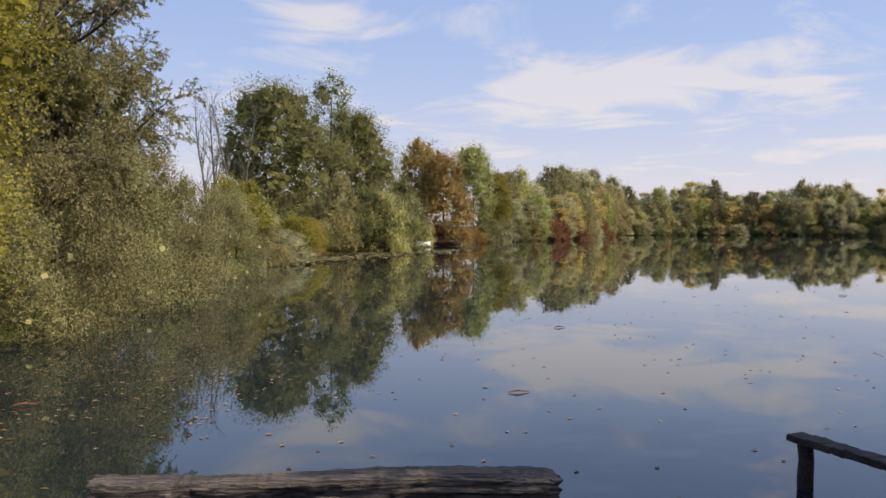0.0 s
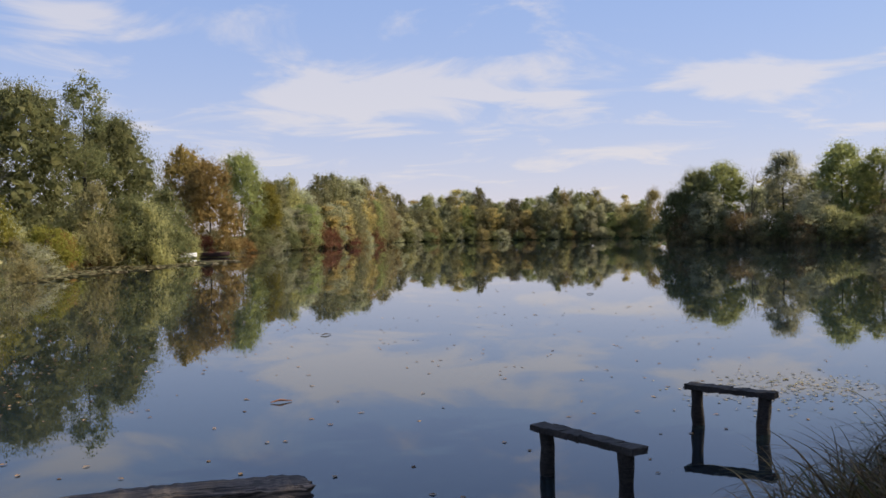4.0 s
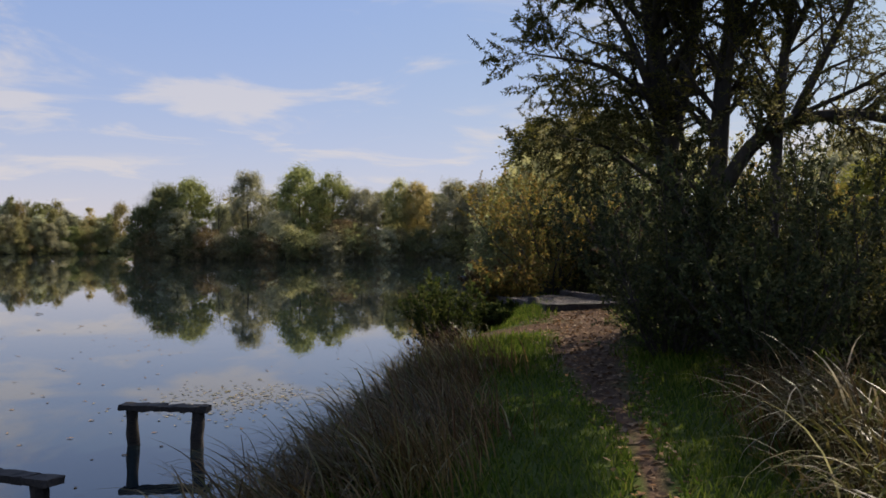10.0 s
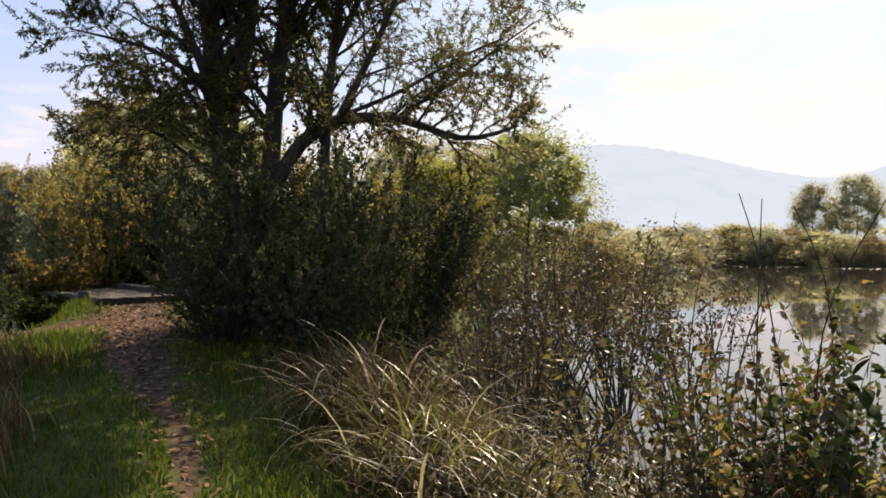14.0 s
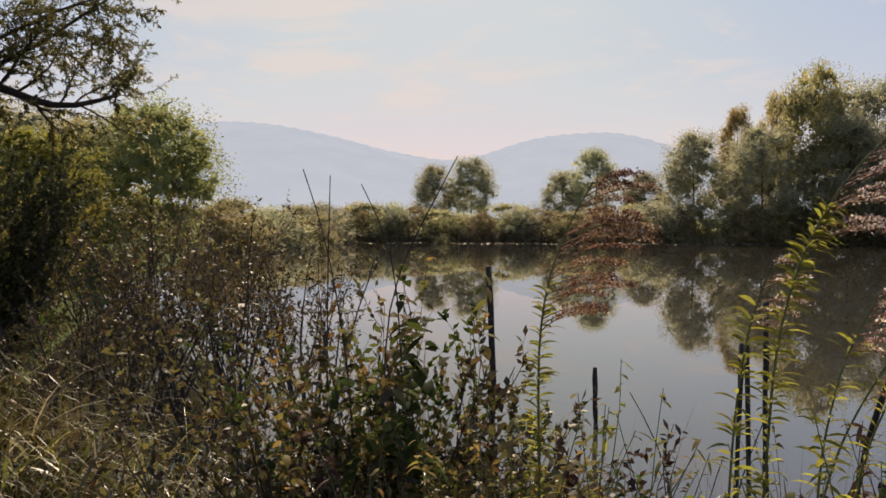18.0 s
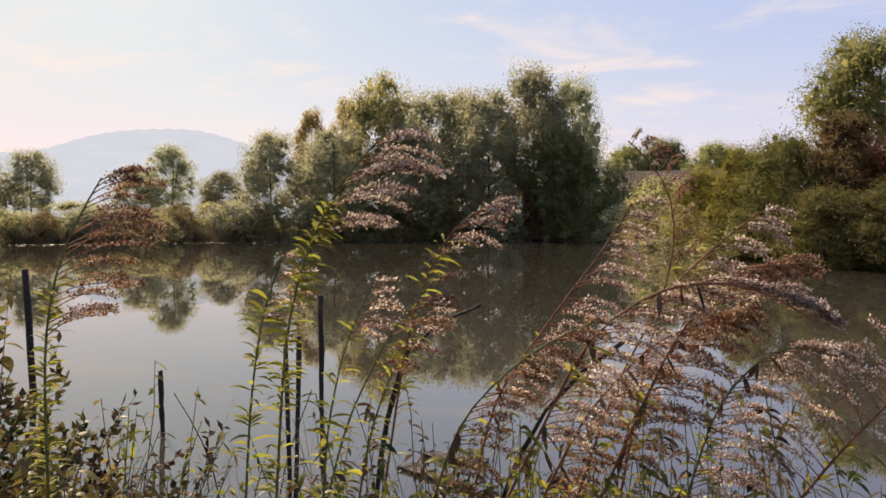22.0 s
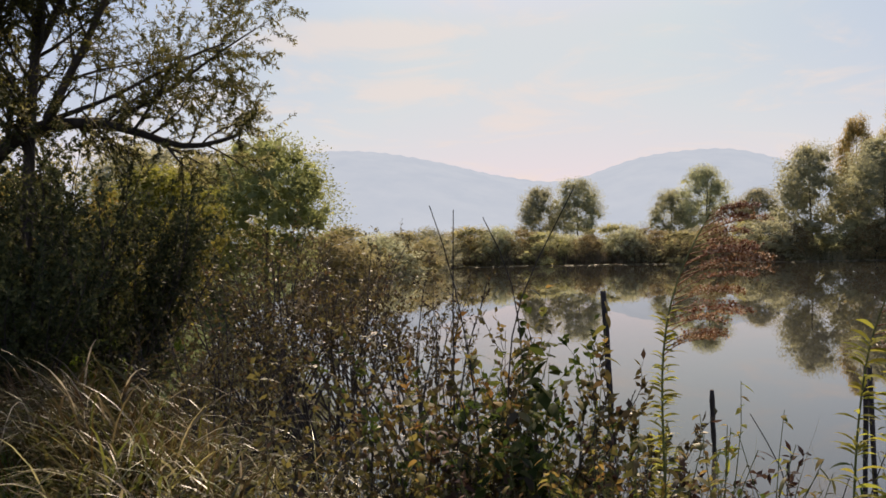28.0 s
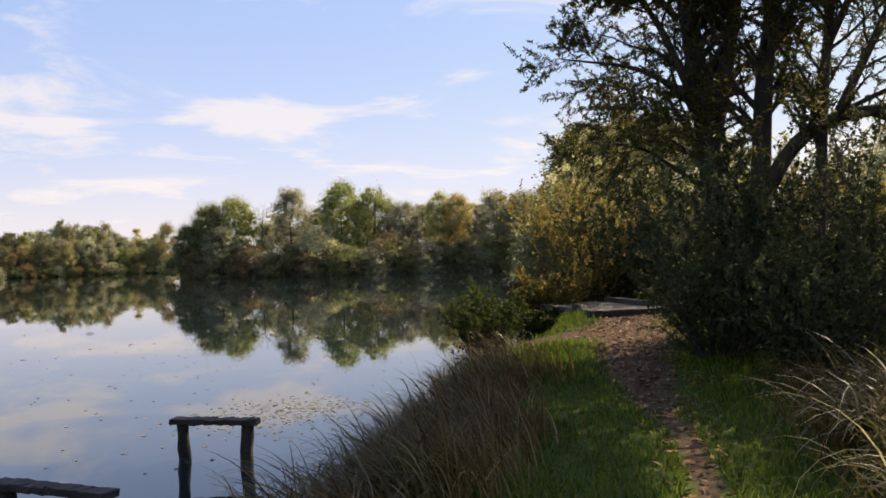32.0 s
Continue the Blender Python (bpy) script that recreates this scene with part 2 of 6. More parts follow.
def plain_material(name, dark, light, scale=8.0, rough=0.8, relief=0.4):
    m, t, b = base_material(name, rough)
    n, big = noise_node(t, scale, 5), noise_node(t, scale * 0.13, 2)
    col = ramp_node(t, n.outputs["Fac"], [(0.3, dark), (0.7, light)])
    tone = ramp_node(t, big.outputs["Fac"], [(0.3, (0.8, 0.8, 0.8)), (0.7, (1.15, 1.15, 1.15))])
    t.links.new(mix_node(t, 1.0, col.outputs[0], tone.outputs[0], "MULTIPLY"), b.inputs["Base Color"])
    bump_node(t, b, n.outputs["Fac"], relief, 0.01)
    return m


WATER = water_material("lake_water", (0.008, 0.014, 0.017), (0.013, 0.020, 0.020), 0.030, 1.46)
POND = water_material("pond_water", (0.030, 0.028, 0.022), (0.042, 0.039, 0.031), 0.022, 1.62)
GROUND = ground_material()
BARK = bark_material("dark_bark", (0.018, 0.014, 0.011), (0.075, 0.060, 0.046))
GREY_BARK = bark_material("grey_bark", (0.05, 0.045, 0.04), (0.16, 0.145, 0.125))
OLD_WOOD = wood_material("weathered_wood", (0.014, 0.010, 0.009), (0.215, 0.170, 0.145), spread=(0.45, 0.64), relief=0.035)
WET_WOOD = wood_material("dark_wet_wood", (0.010, 0.008, 0.007), (0.055, 0.042, 0.034))
LEAF = {
    # gains of green, grey and olive pale the leaves to imitate distance haze
    "green": leaf_material("green_leaves", [(0.105, 0.122, 0.048), (0.180, 0.195, 0.078), (0.275, 0.270, 0.115)], 0.62, gain=1.6),
    "dark": leaf_material("dark_green_leaves", [(0.062, 0.074, 0.036), (0.112, 0.124, 0.060), (0.195, 0.185, 0.080)], 0.55, gain=1.75),
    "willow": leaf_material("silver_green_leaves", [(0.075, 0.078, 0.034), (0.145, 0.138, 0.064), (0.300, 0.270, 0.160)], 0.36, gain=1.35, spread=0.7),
    "grey": leaf_material("haze_paled_grey_leaves", [(0.130, 0.134, 0.086), (0.200, 0.200, 0.128), (0.280, 0.268, 0.178)], 0.64, gain=2.0),
    "yellow": leaf_material("yellow_green_leaves", [(0.140, 0.145, 0.030), (0.240, 0.230, 0.050), (0.360, 0.310, 0.070)], 0.5, gain=1.1),
    "gold": leaf_material("golden_leaves", [(0.190, 0.160, 0.070), (0.310, 0.250, 0.105), (0.420, 0.330, 0.150)], 0.62, gain=1.55),
    "orange": leaf_material("orange_brown_leaves", [(0.140, 0.090, 0.030), (0.270, 0.165, 0.052), (0.370, 0.235, 0.080)], 0.5, gain=1.15),
    "rusty": leaf_material("rusty_oak_leaves", [(0.230, 0.185, 0.068), (0.330, 0.250, 0.090), (0.400, 0.300, 0.110)], 0.5, gain=1.15),
    "red": leaf_material("red_leaves", [(0.110, 0.050, 0.036), (0.200, 0.085, 0.056), (0.280, 0.140, 0.080)], 0.5, gain=1.0),
    "brown": leaf_material("brown_leaves", [(0.110, 0.086, 0.046), (0.190, 0.146, 0.074), (0.280, 0.215, 0.105)], 0.5, gain=1.45),
    "olive": leaf_material("haze_paled_olive_leaves", [(0.110, 0.110, 0.056), (0.190, 0.178, 0.086), (0.280, 0.245, 0.120)], 0.64, gain=2.0),
    "dull_olive": leaf_material("dull_olive_leaves", [(0.080, 0.082, 0.030), (0.130, 0.124, 0.044), (0.185, 0.165, 0.060)], 0.45, gain=1.1),
    "russet": leaf_material("russet_leaves", [(0.080, 0.052, 0.026), (0.125, 0.082, 0.040), (0.175, 0.115, 0.055)], 0.45),
    # darker copy of the greens, standing in for shade under the big tree
    "shade": leaf_material("shade_darkened_leaves", [(0.038, 0.050, 0.024), (0.070, 0.084, 0.038), (0.130, 0.134, 0.058)], 0.45, spread=0.9),
}
# ---- helpers for shapes ----
def mesh_object(name, verts, faces, material, parent=None, label="", smooth=False):
    me = bpy.data.meshes.new(name)
    me.from_pydata([tuple(v) for v in verts], [], faces)
    me.materials.append(material)
    if smooth:
        me.polygons.foreach_set("use_smooth", [True] * len(me.polygons))
    ob = new(name, me)
    if parent:
        ob.parent = parent
    return tagged(ob, label)


def quads_mesh(name, quads, material):
    """A mesh of loose quads from an array (n, 4, 3)."""
    quads = np.asarray(quads, float)
    n = len(quads)
    me = bpy.data.meshes.new(name)
    me.vertices.add(4 * n)
    me.vertices.foreach_set("co", quads.reshape(-1))
    me.loops.add(4 * n)
    me.loops.foreach_set("vertex_index", np.arange(4 * n, dtype=np.int32))
    me.polygons.add(n)
    me.polygons.foreach_set("loop_start", np.arange(0, 4 * n, 4, dtype=np.int32))
    me.update(calc_edges=True)
    me.materials.append(material)
    return me


def part(name, bm, material, parent, label=""):
    me = bpy.data.meshes.new(name)
    bm.to_mesh(me)
    bm.free()
    me.materials.append(material)
    ob = new(name, me)
    ob.parent = parent
    return tagged(ob, label)


def unit(v):
    return v / np.maximum(np.linalg.norm(v, axis=-1, keepdims=True), 1e-9)


def tube_arrays(paths, sides=6):
    """Tapered tubes along (points, radii) paths, as vertices and quads."""
    V, Q, base = [], [], 0
    for pts, radii in paths:
        pts, radii = np.asarray(pts, float), np.asarray(radii, float)
        k = len(pts)
        tang = unit(np.gradient(pts, axis=0))
        ref = np.array([0.0, 0.0, 1.0]) if abs(tang[:, 2]).mean() < 0.9 else np.array([1.0, 0.0, 0.0])
        u = unit(np.cross(tang, ref))
        w = np.cross(tang, u)
        ang = np.linspace(0, 2 * np.pi, sides, endpoint=False)
        ring = pts[:, None] + radii[:, None, None] * (np.cos(ang)[None, :, None] * u[:, None] + np.sin(ang)[None, :, None] * w[:, None])
        V.append(ring.reshape(-1, 3))
        i, j = np.meshgrid(np.arange(k - 1), np.arange(sides), indexing="ij")
        a, b = i * sides + j, i * sides + (j + 1) % sides
        Q.append(np.stack([a, b, b + sides, a + sides], -1).reshape(-1, 4) + base)
        base += k * sides
    return np.concatenate(V), np.concatenate(Q)


def tubes(name, paths, material, parent=None, label="", sides=6):
    V, Q = tube_arrays(paths, sides)
    ob = mesh_object(name, V, Q.tolist(), material, parent, label, smooth=True)
    return ob


def leaf_quads(centres, along, normal, length, width, rng):
    """Pointed leaves: four corners, folded a little along the middle."""
    n = len(centres)
    along = unit(along)
    side = unit(np.cross(along, normal))
    up = np.cross(side, along)
    length = (length * rng.uniform(0.7, 1.25, n))[:, None]
    width = (width * rng.uniform(0.75, 1.2, n))[:, None]
    mid = centres + along * length * 0.45
    return np.stack([centres, mid + side * width * 0.5 + up * width * 0.12, centres + along * length, mid - side * width * 0.5 + up * width * 0.12], 1)


# ---- ground and water ----
NORTH_LAKE = [(-6, 6.0), (-2, 4.9), (2.2, 4.7), (4.2, 5.7), (6.4, 7.25), (7.9, 8.45), (9.0, 9.05), (10.5, 9.5), (11.9, 10.6), (14, 12.4), (18, 15.2), (24, 21), (46, 41),
              (88, 76), (82, 82), (70, 91), (58, 110), (72, 135), (92, 170), (112, 214), (84, 218), (60, 218), (42, 205), (30, 165), (18, 136), (4, 110), (-3, 88),
              (-7, 71), (-9.5, 64), (-8.8, 36), (-8.2, 25), (-7.6, 18), (-8.4, 12)]
SOUTH_LAKE = [(2.6, -2.2), (3.6, -0.6), (5.6, 1.0), (8, 2.2), (11, 3.2), (15, 4.0), (24, 5), (45, 6), (73, -1), (69, -18), (67, -31), (66, -43),
              (60, -52), (45, -48), (23, -33), (16, -32.5), (6, -28), (-2, -16), (-3, -7), (0, -4)]


def shore_distance(p, ring):
    """Metres to the shore: positive in the lake, negative on land."""
    ring = np.asarray(ring, float)
    a, b = ring, np.roll(ring, -1, axis=0)
    best = np.full(len(p), 1e9)
    inside = np.zeros(len(p), bool)
    for s, e in zip(a, b):
        d = e - s
        k = np.clip(((p - s) @ d) / (d @ d), 0, 1)
        best = np.minimum(best, np.linalg.norm(p - s - k[:, None] * d, axis=1))
        cross = (s[1] > p[:, 1]) != (e[1] > p[:, 1])
        inside ^= cross & (p[:, 0] < d[0] * (p[:, 1] - s[1]) / (d[1] if d[1] else 1e-9) + s[0])
    return np.where(inside, best, -best)


def ripple(p, scale, seed):
    """Cheap smooth unevenness."""
    r = np.random.default_rng(seed)
    out = 0
    for k in range(6):
        d, ph = r.normal(size=2), r.uniform(0, 6.28)
        out = out + np.sin(p @ (d / np.linalg.norm(d)) * scale * (1 + 0.6 * k) + ph) / (1 + k)
    return out / 2.2


def ground_height(p):
    p = np.atleast_2d(np.asarray(p, float))
    d = np.maximum(shore_distance(p, NORTH_LAKE), shore_distance(p, SOUTH_LAKE))
    r = np.linalg.norm(p, axis=1)
    land = 0.50 + 0.40 * np.clip((r - 3) / 12, 0, 1) + 0.6 * np.clip((r - 40) / 100, 0, 1)
    land = land + 0.035 * ripple(p, 1.3, 3) * np.clip(-d / 0.6, 0, 1)
    rise = np.clip(-d / (0.9 + 0.10 * np.clip(r - 14, 0, 90)), 0, 1)
    rise = rise * rise * (3 - 2 * rise)
    bed = -0.05 - 0.9 * np.clip(d / 2.5, 0, 1)
    return np.where(d > 0, bed, -0.05 + (land + 0.05) * rise)


def height(x, y):
    return float(ground_height([[x, y]])[0])


PATH_LINE = np.array([(-6, -3.0), (-2, -0.6), (1.5, 0.9), (4.9, 3.1), (5.75, 3.69), (6.78, 4.58), (7.95, 5.5), (10.1, 7.0), (12.4, 8.6), (16, 11)])


def path_distance(p):
    best = np.full(len(p), 1e9)
    for s, e in zip(PATH_LINE[:-1], PATH_LINE[1:]):
        d = e - s
        k = np.clip(((p - s) @ d) / (d @ d), 0, 1)
        best = np.minimum(best, np.linalg.norm(p - s - k[:, None] * d, axis=1))
    return best


def side_distance(p):
    """Metres to the bare strip that leads from the path to the bush at the water."""
    s, d = np.array([11.2, 8.0]), np.array([-2.3, 0.25])
    k = np.clip(((p - s) @ d) / (d @ d), 0, 1)
    return np.linalg.norm(p - s - k[:, None] * d, axis=1)


def build_ground():
    rings = np.concatenate([np.linspace(0.4, 16, 100), np.geomspace(16.4, 300, 90), np.geomspace(330, 4500, 14)])
    turns = np.linspace(0, 2 * np.pi, 420, endpoint=False)
    R, A = np.meshgrid(rings, turns, indexing="ij")
    xy = np.stack([R * np.sin(A), R * np.cos(A)], -1).reshape(-1, 2)
    verts = np.concatenate([np.c_[xy, ground_height(xy)], [[0, 0, height(0, 0)]]])
    k, n = len(rings), len(turns)
    i, j = np.meshgrid(np.arange(k - 1), np.arange(n), indexing="ij")
    a, b = i * n + j, i * n + (j + 1) % n
    faces = np.stack([a, a + n, b + n, b], -1).reshape(-1, 4).tolist()
    faces += [(k * n, j, (j + 1) % n) for j in range(n)]
    ob = mesh_object("ground", verts, faces, GROUND, smooth=True)
    wide = np.interp(verts[:, 0], [4.5, 5.75, 6.8, 8, 10, 12], [0.10, 0.14, 0.30, 0.55, 0.85, 0.95])
    bare = np.maximum(np.clip(1.25 - path_distance(verts[:, :2]) / wide, 0, 1), np.clip(1.25 - side_distance(verts[:, :2]) / 0.55, 0, 1)) * 0.6
    ob.data.attributes.new("trodden", "FLOAT", "POINT").data.foreach_set("value", bare)
    return tagged(ob, "grassy lakeside ground with bare trodden earth", "ground", kind="structure")


build_ground()


def build_water(name, ring, label, material):
    """A flat sheet a little wider than the shore, which the banks rise through."""
    ring = np.asarray(ring, float)
    bm = bmesh.new()
    mid = ring.mean(0)
    vs = []
    for a, b in zip(ring, np.roll(ring, -1, axis=0)):
        d = b - a
        out = np.array([d[1], -d[0]]) / np.linalg.norm(d)
        test = shore_distance(np.array([(a + b) / 2 + out * 0.05]), ring)[0]
        vs.append(a + (out if test < 0 else -out) * 0.5)
    face = bm.faces.new([bm.verts.new((x, y, 0.0)) for x, y in vs])
    bmesh.ops.triangulate(bm, faces=[face])
    if face.is_valid and face.normal.z < 0:
        bmesh.ops.reverse_faces(bm, faces=bm.faces[:])
    for f in bm.faces:
        if f.normal.z < 0:
            f.normal_flip()
    me = bpy.data.meshes.new(name)
    bm.to_mesh(me)
    bm.free()
    me.materials.append(material)
    return tagged(new(name, me), label, "water", kind="structure")


build_water("water", NORTH_LAKE, "calm dark lake water mirroring trees and sky", WATER)
build_water("water", SOUTH_LAKE, "still murky pond water mirroring trees and sky", POND)
# ---- plant shapes ----
def strips_mesh(name, rails, material):
    """Connected ribbons: rails is (n, k, 2, 3), two edge points at each of k steps."""
    rails = np.asarray(rails, float)
    n, k = rails.shape[:2]
    i, j = np.meshgrid(np.arange(n), np.arange(k - 1), indexing="ij")
    a = (i * k + j) * 2
    faces = np.stack([a, a + 1, a + 3, a + 2], -1).reshape(-1, 4)
    me = bpy.data.meshes.new(name)
    me.vertices.add(n * k * 2)
    me.vertices.foreach_set("co", rails.reshape(-1))
    me.loops.add(faces.size)
    me.loops.foreach_set("vertex_index", faces.reshape(-1).astype(np.int32))
    me.polygons.add(len(faces))
    me.polygons.foreach_set("loop_start", np.arange(0, faces.size, 4, dtype=np.int32))
    me.update(calc_edges=True)
    me.materials.append(material)
    return me


def blade_rails(base, az, length, start, bend, width, rng, k=6):
    """Grass blades that lean from the upright by start and bend over by bend (radians) on the way to the tip."""
    n = len(base)
    az, length, start, bend, width = (np.broadcast_to(np.asarray(v, float), (n,)) for v in (az, length, start, bend, width))
    s = np.linspace(0, 1, k)
    th = start[:, None] + bend[:, None] * s[None] ** 1.3
    step = length[:, None] / (k - 1)
    out = np.concatenate([np.zeros((n, 1)), np.cumsum(np.sin(th[:, :-1]) * step, 1)], 1)
    up = np.concatenate([np.zeros((n, 1)), np.cumsum(np.cos(th[:, :-1]) * step, 1)], 1)
    d = np.stack([np.sin(az), np.cos(az)], 1)
    sway = rng.normal(size=n)[:, None] * s[None] ** 2 * length[:, None] * 0.08
    side = np.stack([d[:, 1], -d[:, 0]], 1)
    xy = base[:, None, :2] + out[..., None] * d[:, None] + sway[..., None] * side[:, None]
    mid = np.concatenate([xy, (base[:, 2:3] + up)[..., None]], -1)
    w = width[:, None] * (1 - s[None] ** 1.8 * 0.93) * 0.5
    tw = az + rng.normal(size=n) * 0.6
    e = np.stack([np.cos(tw), -np.sin(tw), np.zeros(n)], 1)
    return np.stack([mid - w[..., None] * e[:, None], mid + w[..., None] * e[:, None]], 2)


def smooth_path(points, k=12):
    """A curve through a few points."""
    p = np.asarray(points, float)
    s = np.r_[0, np.cumsum(np.linalg.norm(np.diff(p, axis=0), axis=1))]
    u = np.linspace(0, s[-1], k)
    q = np.stack([np.interp(u, s, p[:, n]) for n in range(3)], 1)
    for _ in range(2):
        q[1:-1] = 0.25 * q[:-2] + 0.5 * q[1:-1] + 0.25 * q[2:]
    return q


def twig_paths(rng, start, direction, length, radius, k=6, wobble=0.12, rise=0.0):
    d = np.asarray(direction, float) / np.linalg.norm(direction)
    pts = [np.asarray(start, float)]
    for n in range(k - 1):
        d = d + rng.normal(size=3) * wobble + np.array([0, 0, rise])
        d /= np.linalg.norm(d)
        pts.append(pts[-1] + d * length / (k - 1))
    return np.array(pts), radius * np.linspace(1, 0.25, k)


def branch_out(rng, path, radii, every, length, spread, out, first=0.25, rise=0.03, wobble=0.15, thin=0.5):
    """Side branches along a path; returns them and adds them to out."""
    made = []
    count = max(1, int(every))
    for n in range(count):
        f = first + (1 - first) * (n + rng.uniform(0, 1)) / count
        k = f * (len(path) - 1)
        i = min(int(k), len(path) - 2)
        at = path[i] + (path[i + 1] - path[i]) * (k - i)
        along = unit(path[i + 1] - path[i])
        turn = unit(rng.normal(size=3))
        turn = unit(turn - along * (turn @ along))
        d = unit(along * math.cos(spread) + turn * math.sin(spread))
        r = max(0.0025, np.interp(k, range(len(radii)), radii) * thin)
        made.append(twig_paths(rng, at, d, length * rng.uniform(0.6, 1.2) * (1.15 - 0.5 * f), r, 6, wobble, rise))
    out.extend(made)
    return made


def leaves_on(rng, paths, each, length, width, droop=0.3, spread=0.9, first=0.15):
    """Leaves along twigs."""
    pos, along = [], []
    for pts, _ in paths:
        f = rng.uniform(first, 1.0, each) * (len(pts) - 1)
        i = np.minimum(f.astype(int), len(pts) - 2)
        p = pts[i] + (pts[i + 1] - pts[i]) * (f - i)[:, None]
        d = unit(pts[i + 1] - pts[i])
        pos.append(p)
        along.append(unit(d + rng.normal(size=(each, 3)) * spread + np.array([0, 0, -droop])))
    pos, along = np.concatenate(pos), np.concatenate(along)
    normal = unit(rng.normal(size=pos.shape) + np.array([0, 0, 0.8]))
    return leaf_quads(pos, along, normal, length, width, rng)


def leafy(name, quads, material, parent=None, label=""):
    ob = new(name, quads_mesh(name, quads, material))
    ob.parent = parent
    return tagged(ob, label)
# ---- trees ----
def crown_quads(rng, height_, width, low, blobs, leaves, leaf, shape="round", droop=0.0, clump=1.0):
    """Leaves on the shells of many overlapping clumps that fill an uneven crown."""
    k = blobs
    f = rng.uniform(0, 1, k) ** 0.8
    z = low + (height_ - low) * f
    if shape == "round":
        env = np.sqrt(np.clip(1 - (2 * f - 0.85) ** 2 / 1.4, 0.05, 1))
    elif shape == "cone":
        env = np.clip(1.05 - 0.9 * f, 0.12, 1)
    elif shape == "column":
        env = 0.75 + 0.25 * np.sin(f * 3.0)
        env = np.where(f > 0.85, env * 0.6, env)
    else:
        env = np.sqrt(np.clip(1 - f ** 2, 0.08, 1))
    ang = rng.uniform(0, 2 * np.pi, k)
    rad = np.sqrt(rng.uniform(0.25, 1.0, k)) * env * width / 2 * 0.84
    centre = np.stack([rad * np.cos(ang), rad * np.sin(ang), z], 1)
    size = width * rng.uniform(0.085, 0.185, k) * clump * (0.7 + 0.5 * env)
    own = rng.choice(k, leaves, p=size ** 2 / (size ** 2).sum())
    # leaves gather in sprays over each clump
    tips = rng.normal(size=(k, 16, 3))
    tips[..., 2] = tips[..., 2] * 0.85 + 0.25
    tips = unit(tips)
    d = tips[own, rng.integers(0, 16, leaves)]
    loose = np.clip(rng.normal(size=(leaves, 3)), -1.7, 1.7) * 0.21
    pos = centre[own] + (d * rng.uniform(0.62, 0.95, leaves)[:, None] + loose) * size[own][:, None]
    pos[:, 2] = np.maximum(pos[:, 2], low * 0.3 + 0.05)
    grow = unit(d * 0.6 + rng.normal(size=(leaves, 3)) * 0.7 + np.array([0, 0, -droop]))
    normal = unit(d + rng.normal(size=(leaves, 3)) * 0.38 + np.array([0, 0, 0.25]))
    fine = leaf_quads(pos, grow, normal, leaf, leaf * (0.62 if droop < 0.5 else 0.34), rng)
    # broader sprays inside each clump close the crown
    each = 9
    own = np.repeat(np.arange(k), each)
    d = unit(rng.normal(size=(len(own), 3)))
    pos = centre[own] + d * (size[own] * rng.uniform(0.0, 0.35, len(own)))[:, None]
    pos[:, 2] = np.maximum(pos[:, 2], low * 0.3 + 0.3)
    wide_ = float(np.median(size)) * (0.55 if leaf > 0.09 else 0.32)
    inner = leaf_quads(pos, unit(rng.normal(size=d.shape)), d, wide_, wide_ * 0.75, rng)
    return np.concatenate([fine, inner])


def trunk_paths(rng, height_, width, low, thick, limbs=4, stems=1):
    paths = []
    for s in range(stems):
        lean = rng.normal(size=2) * width * (0.03 if stems == 1 else 0.14)
        zz = np.linspace(-0.25, height_ * 0.88, 8)
        wob = np.cumsum(rng.normal(size=(8, 2)) * 0.02 * height_ / 8, axis=0)
        pts = np.c_[wob + np.outer(zz / height_, lean), zz]
        rad = thick * np.linspace(1.0, 0.18, 8)
        rad[0] *= 1.3
        paths.append((pts, rad))
        for q in range(limbs):
            f = rng.uniform(0.28, 0.85)
            k = f * 7
            start = pts[int(k)] + (pts[min(7, int(k) + 1)] - pts[int(k)]) * (k - int(k))
            a, reach = rng.uniform(0, 6.28), width * rng.uniform(0.22, 0.42) * (1.15 - 0.6 * f)
            u = np.linspace(0, 1, 5)
            lift = reach * rng.uniform(0.3, 0.9)
            limb = start + np.outer(u * reach, [math.cos(a), math.sin(a), 0]) + np.outer(u ** 1.4 * lift, [0, 0, 1])
            paths.append((limb, thick * (1 - 0.75 * f) * np.linspace(0.6, 0.1, 5)))
    return paths


TREES, PLANTED = {}, set()


def tree_kind(key, species, height_, width, low, shape="round", leaves=3600, leaf=0.36, blobs=70, stems=1, thick=None, droop=0.0, bark=None, clump=1.0, name="tree", label="", category="tree"):
    """A tree to copy from: it stands on its own trunk, height_ metres tall."""
    rng = np.random.default_rng(sum(ord(c) * (i + 1) for i, c in enumerate(key)))
    root = new(name)
    tubes("trunk", trunk_paths(rng, height_, width, low, thick or height_ * 0.014, stems=stems), bark or BARK, root, sides=5)
    crown = new("crown", quads_mesh("crown", crown_quads(rng, height_, width, low, blobs, leaves, leaf, shape, droop, clump), LEAF[species]))
    crown.parent = root
    tagged(root, label, category)
    TREES[key] = (root, height_, width)
    return root


def plant_tree(key, x, y, height_, width=None, turn=None, label="", group=""):
    root, h, w = TREES[key]
    s = (height_ - height(x, y)) / h
    sw = (width / w) if width else s
    turn = (x * 37.0 + y * 61.0) % 360 if turn is None else turn
    m = Matrix.LocRotScale((x, y, height(x, y) - 0.03), Euler((0, 0, radians(turn))), (sw, sw, s))
    ob = copy_thing(root, Matrix()) if key in PLANTED else root
    PLANTED.add(key)
    ob.matrix_basis = m
    return tagged(ob, label, group=group)
EYE = (0.1, 0.4)


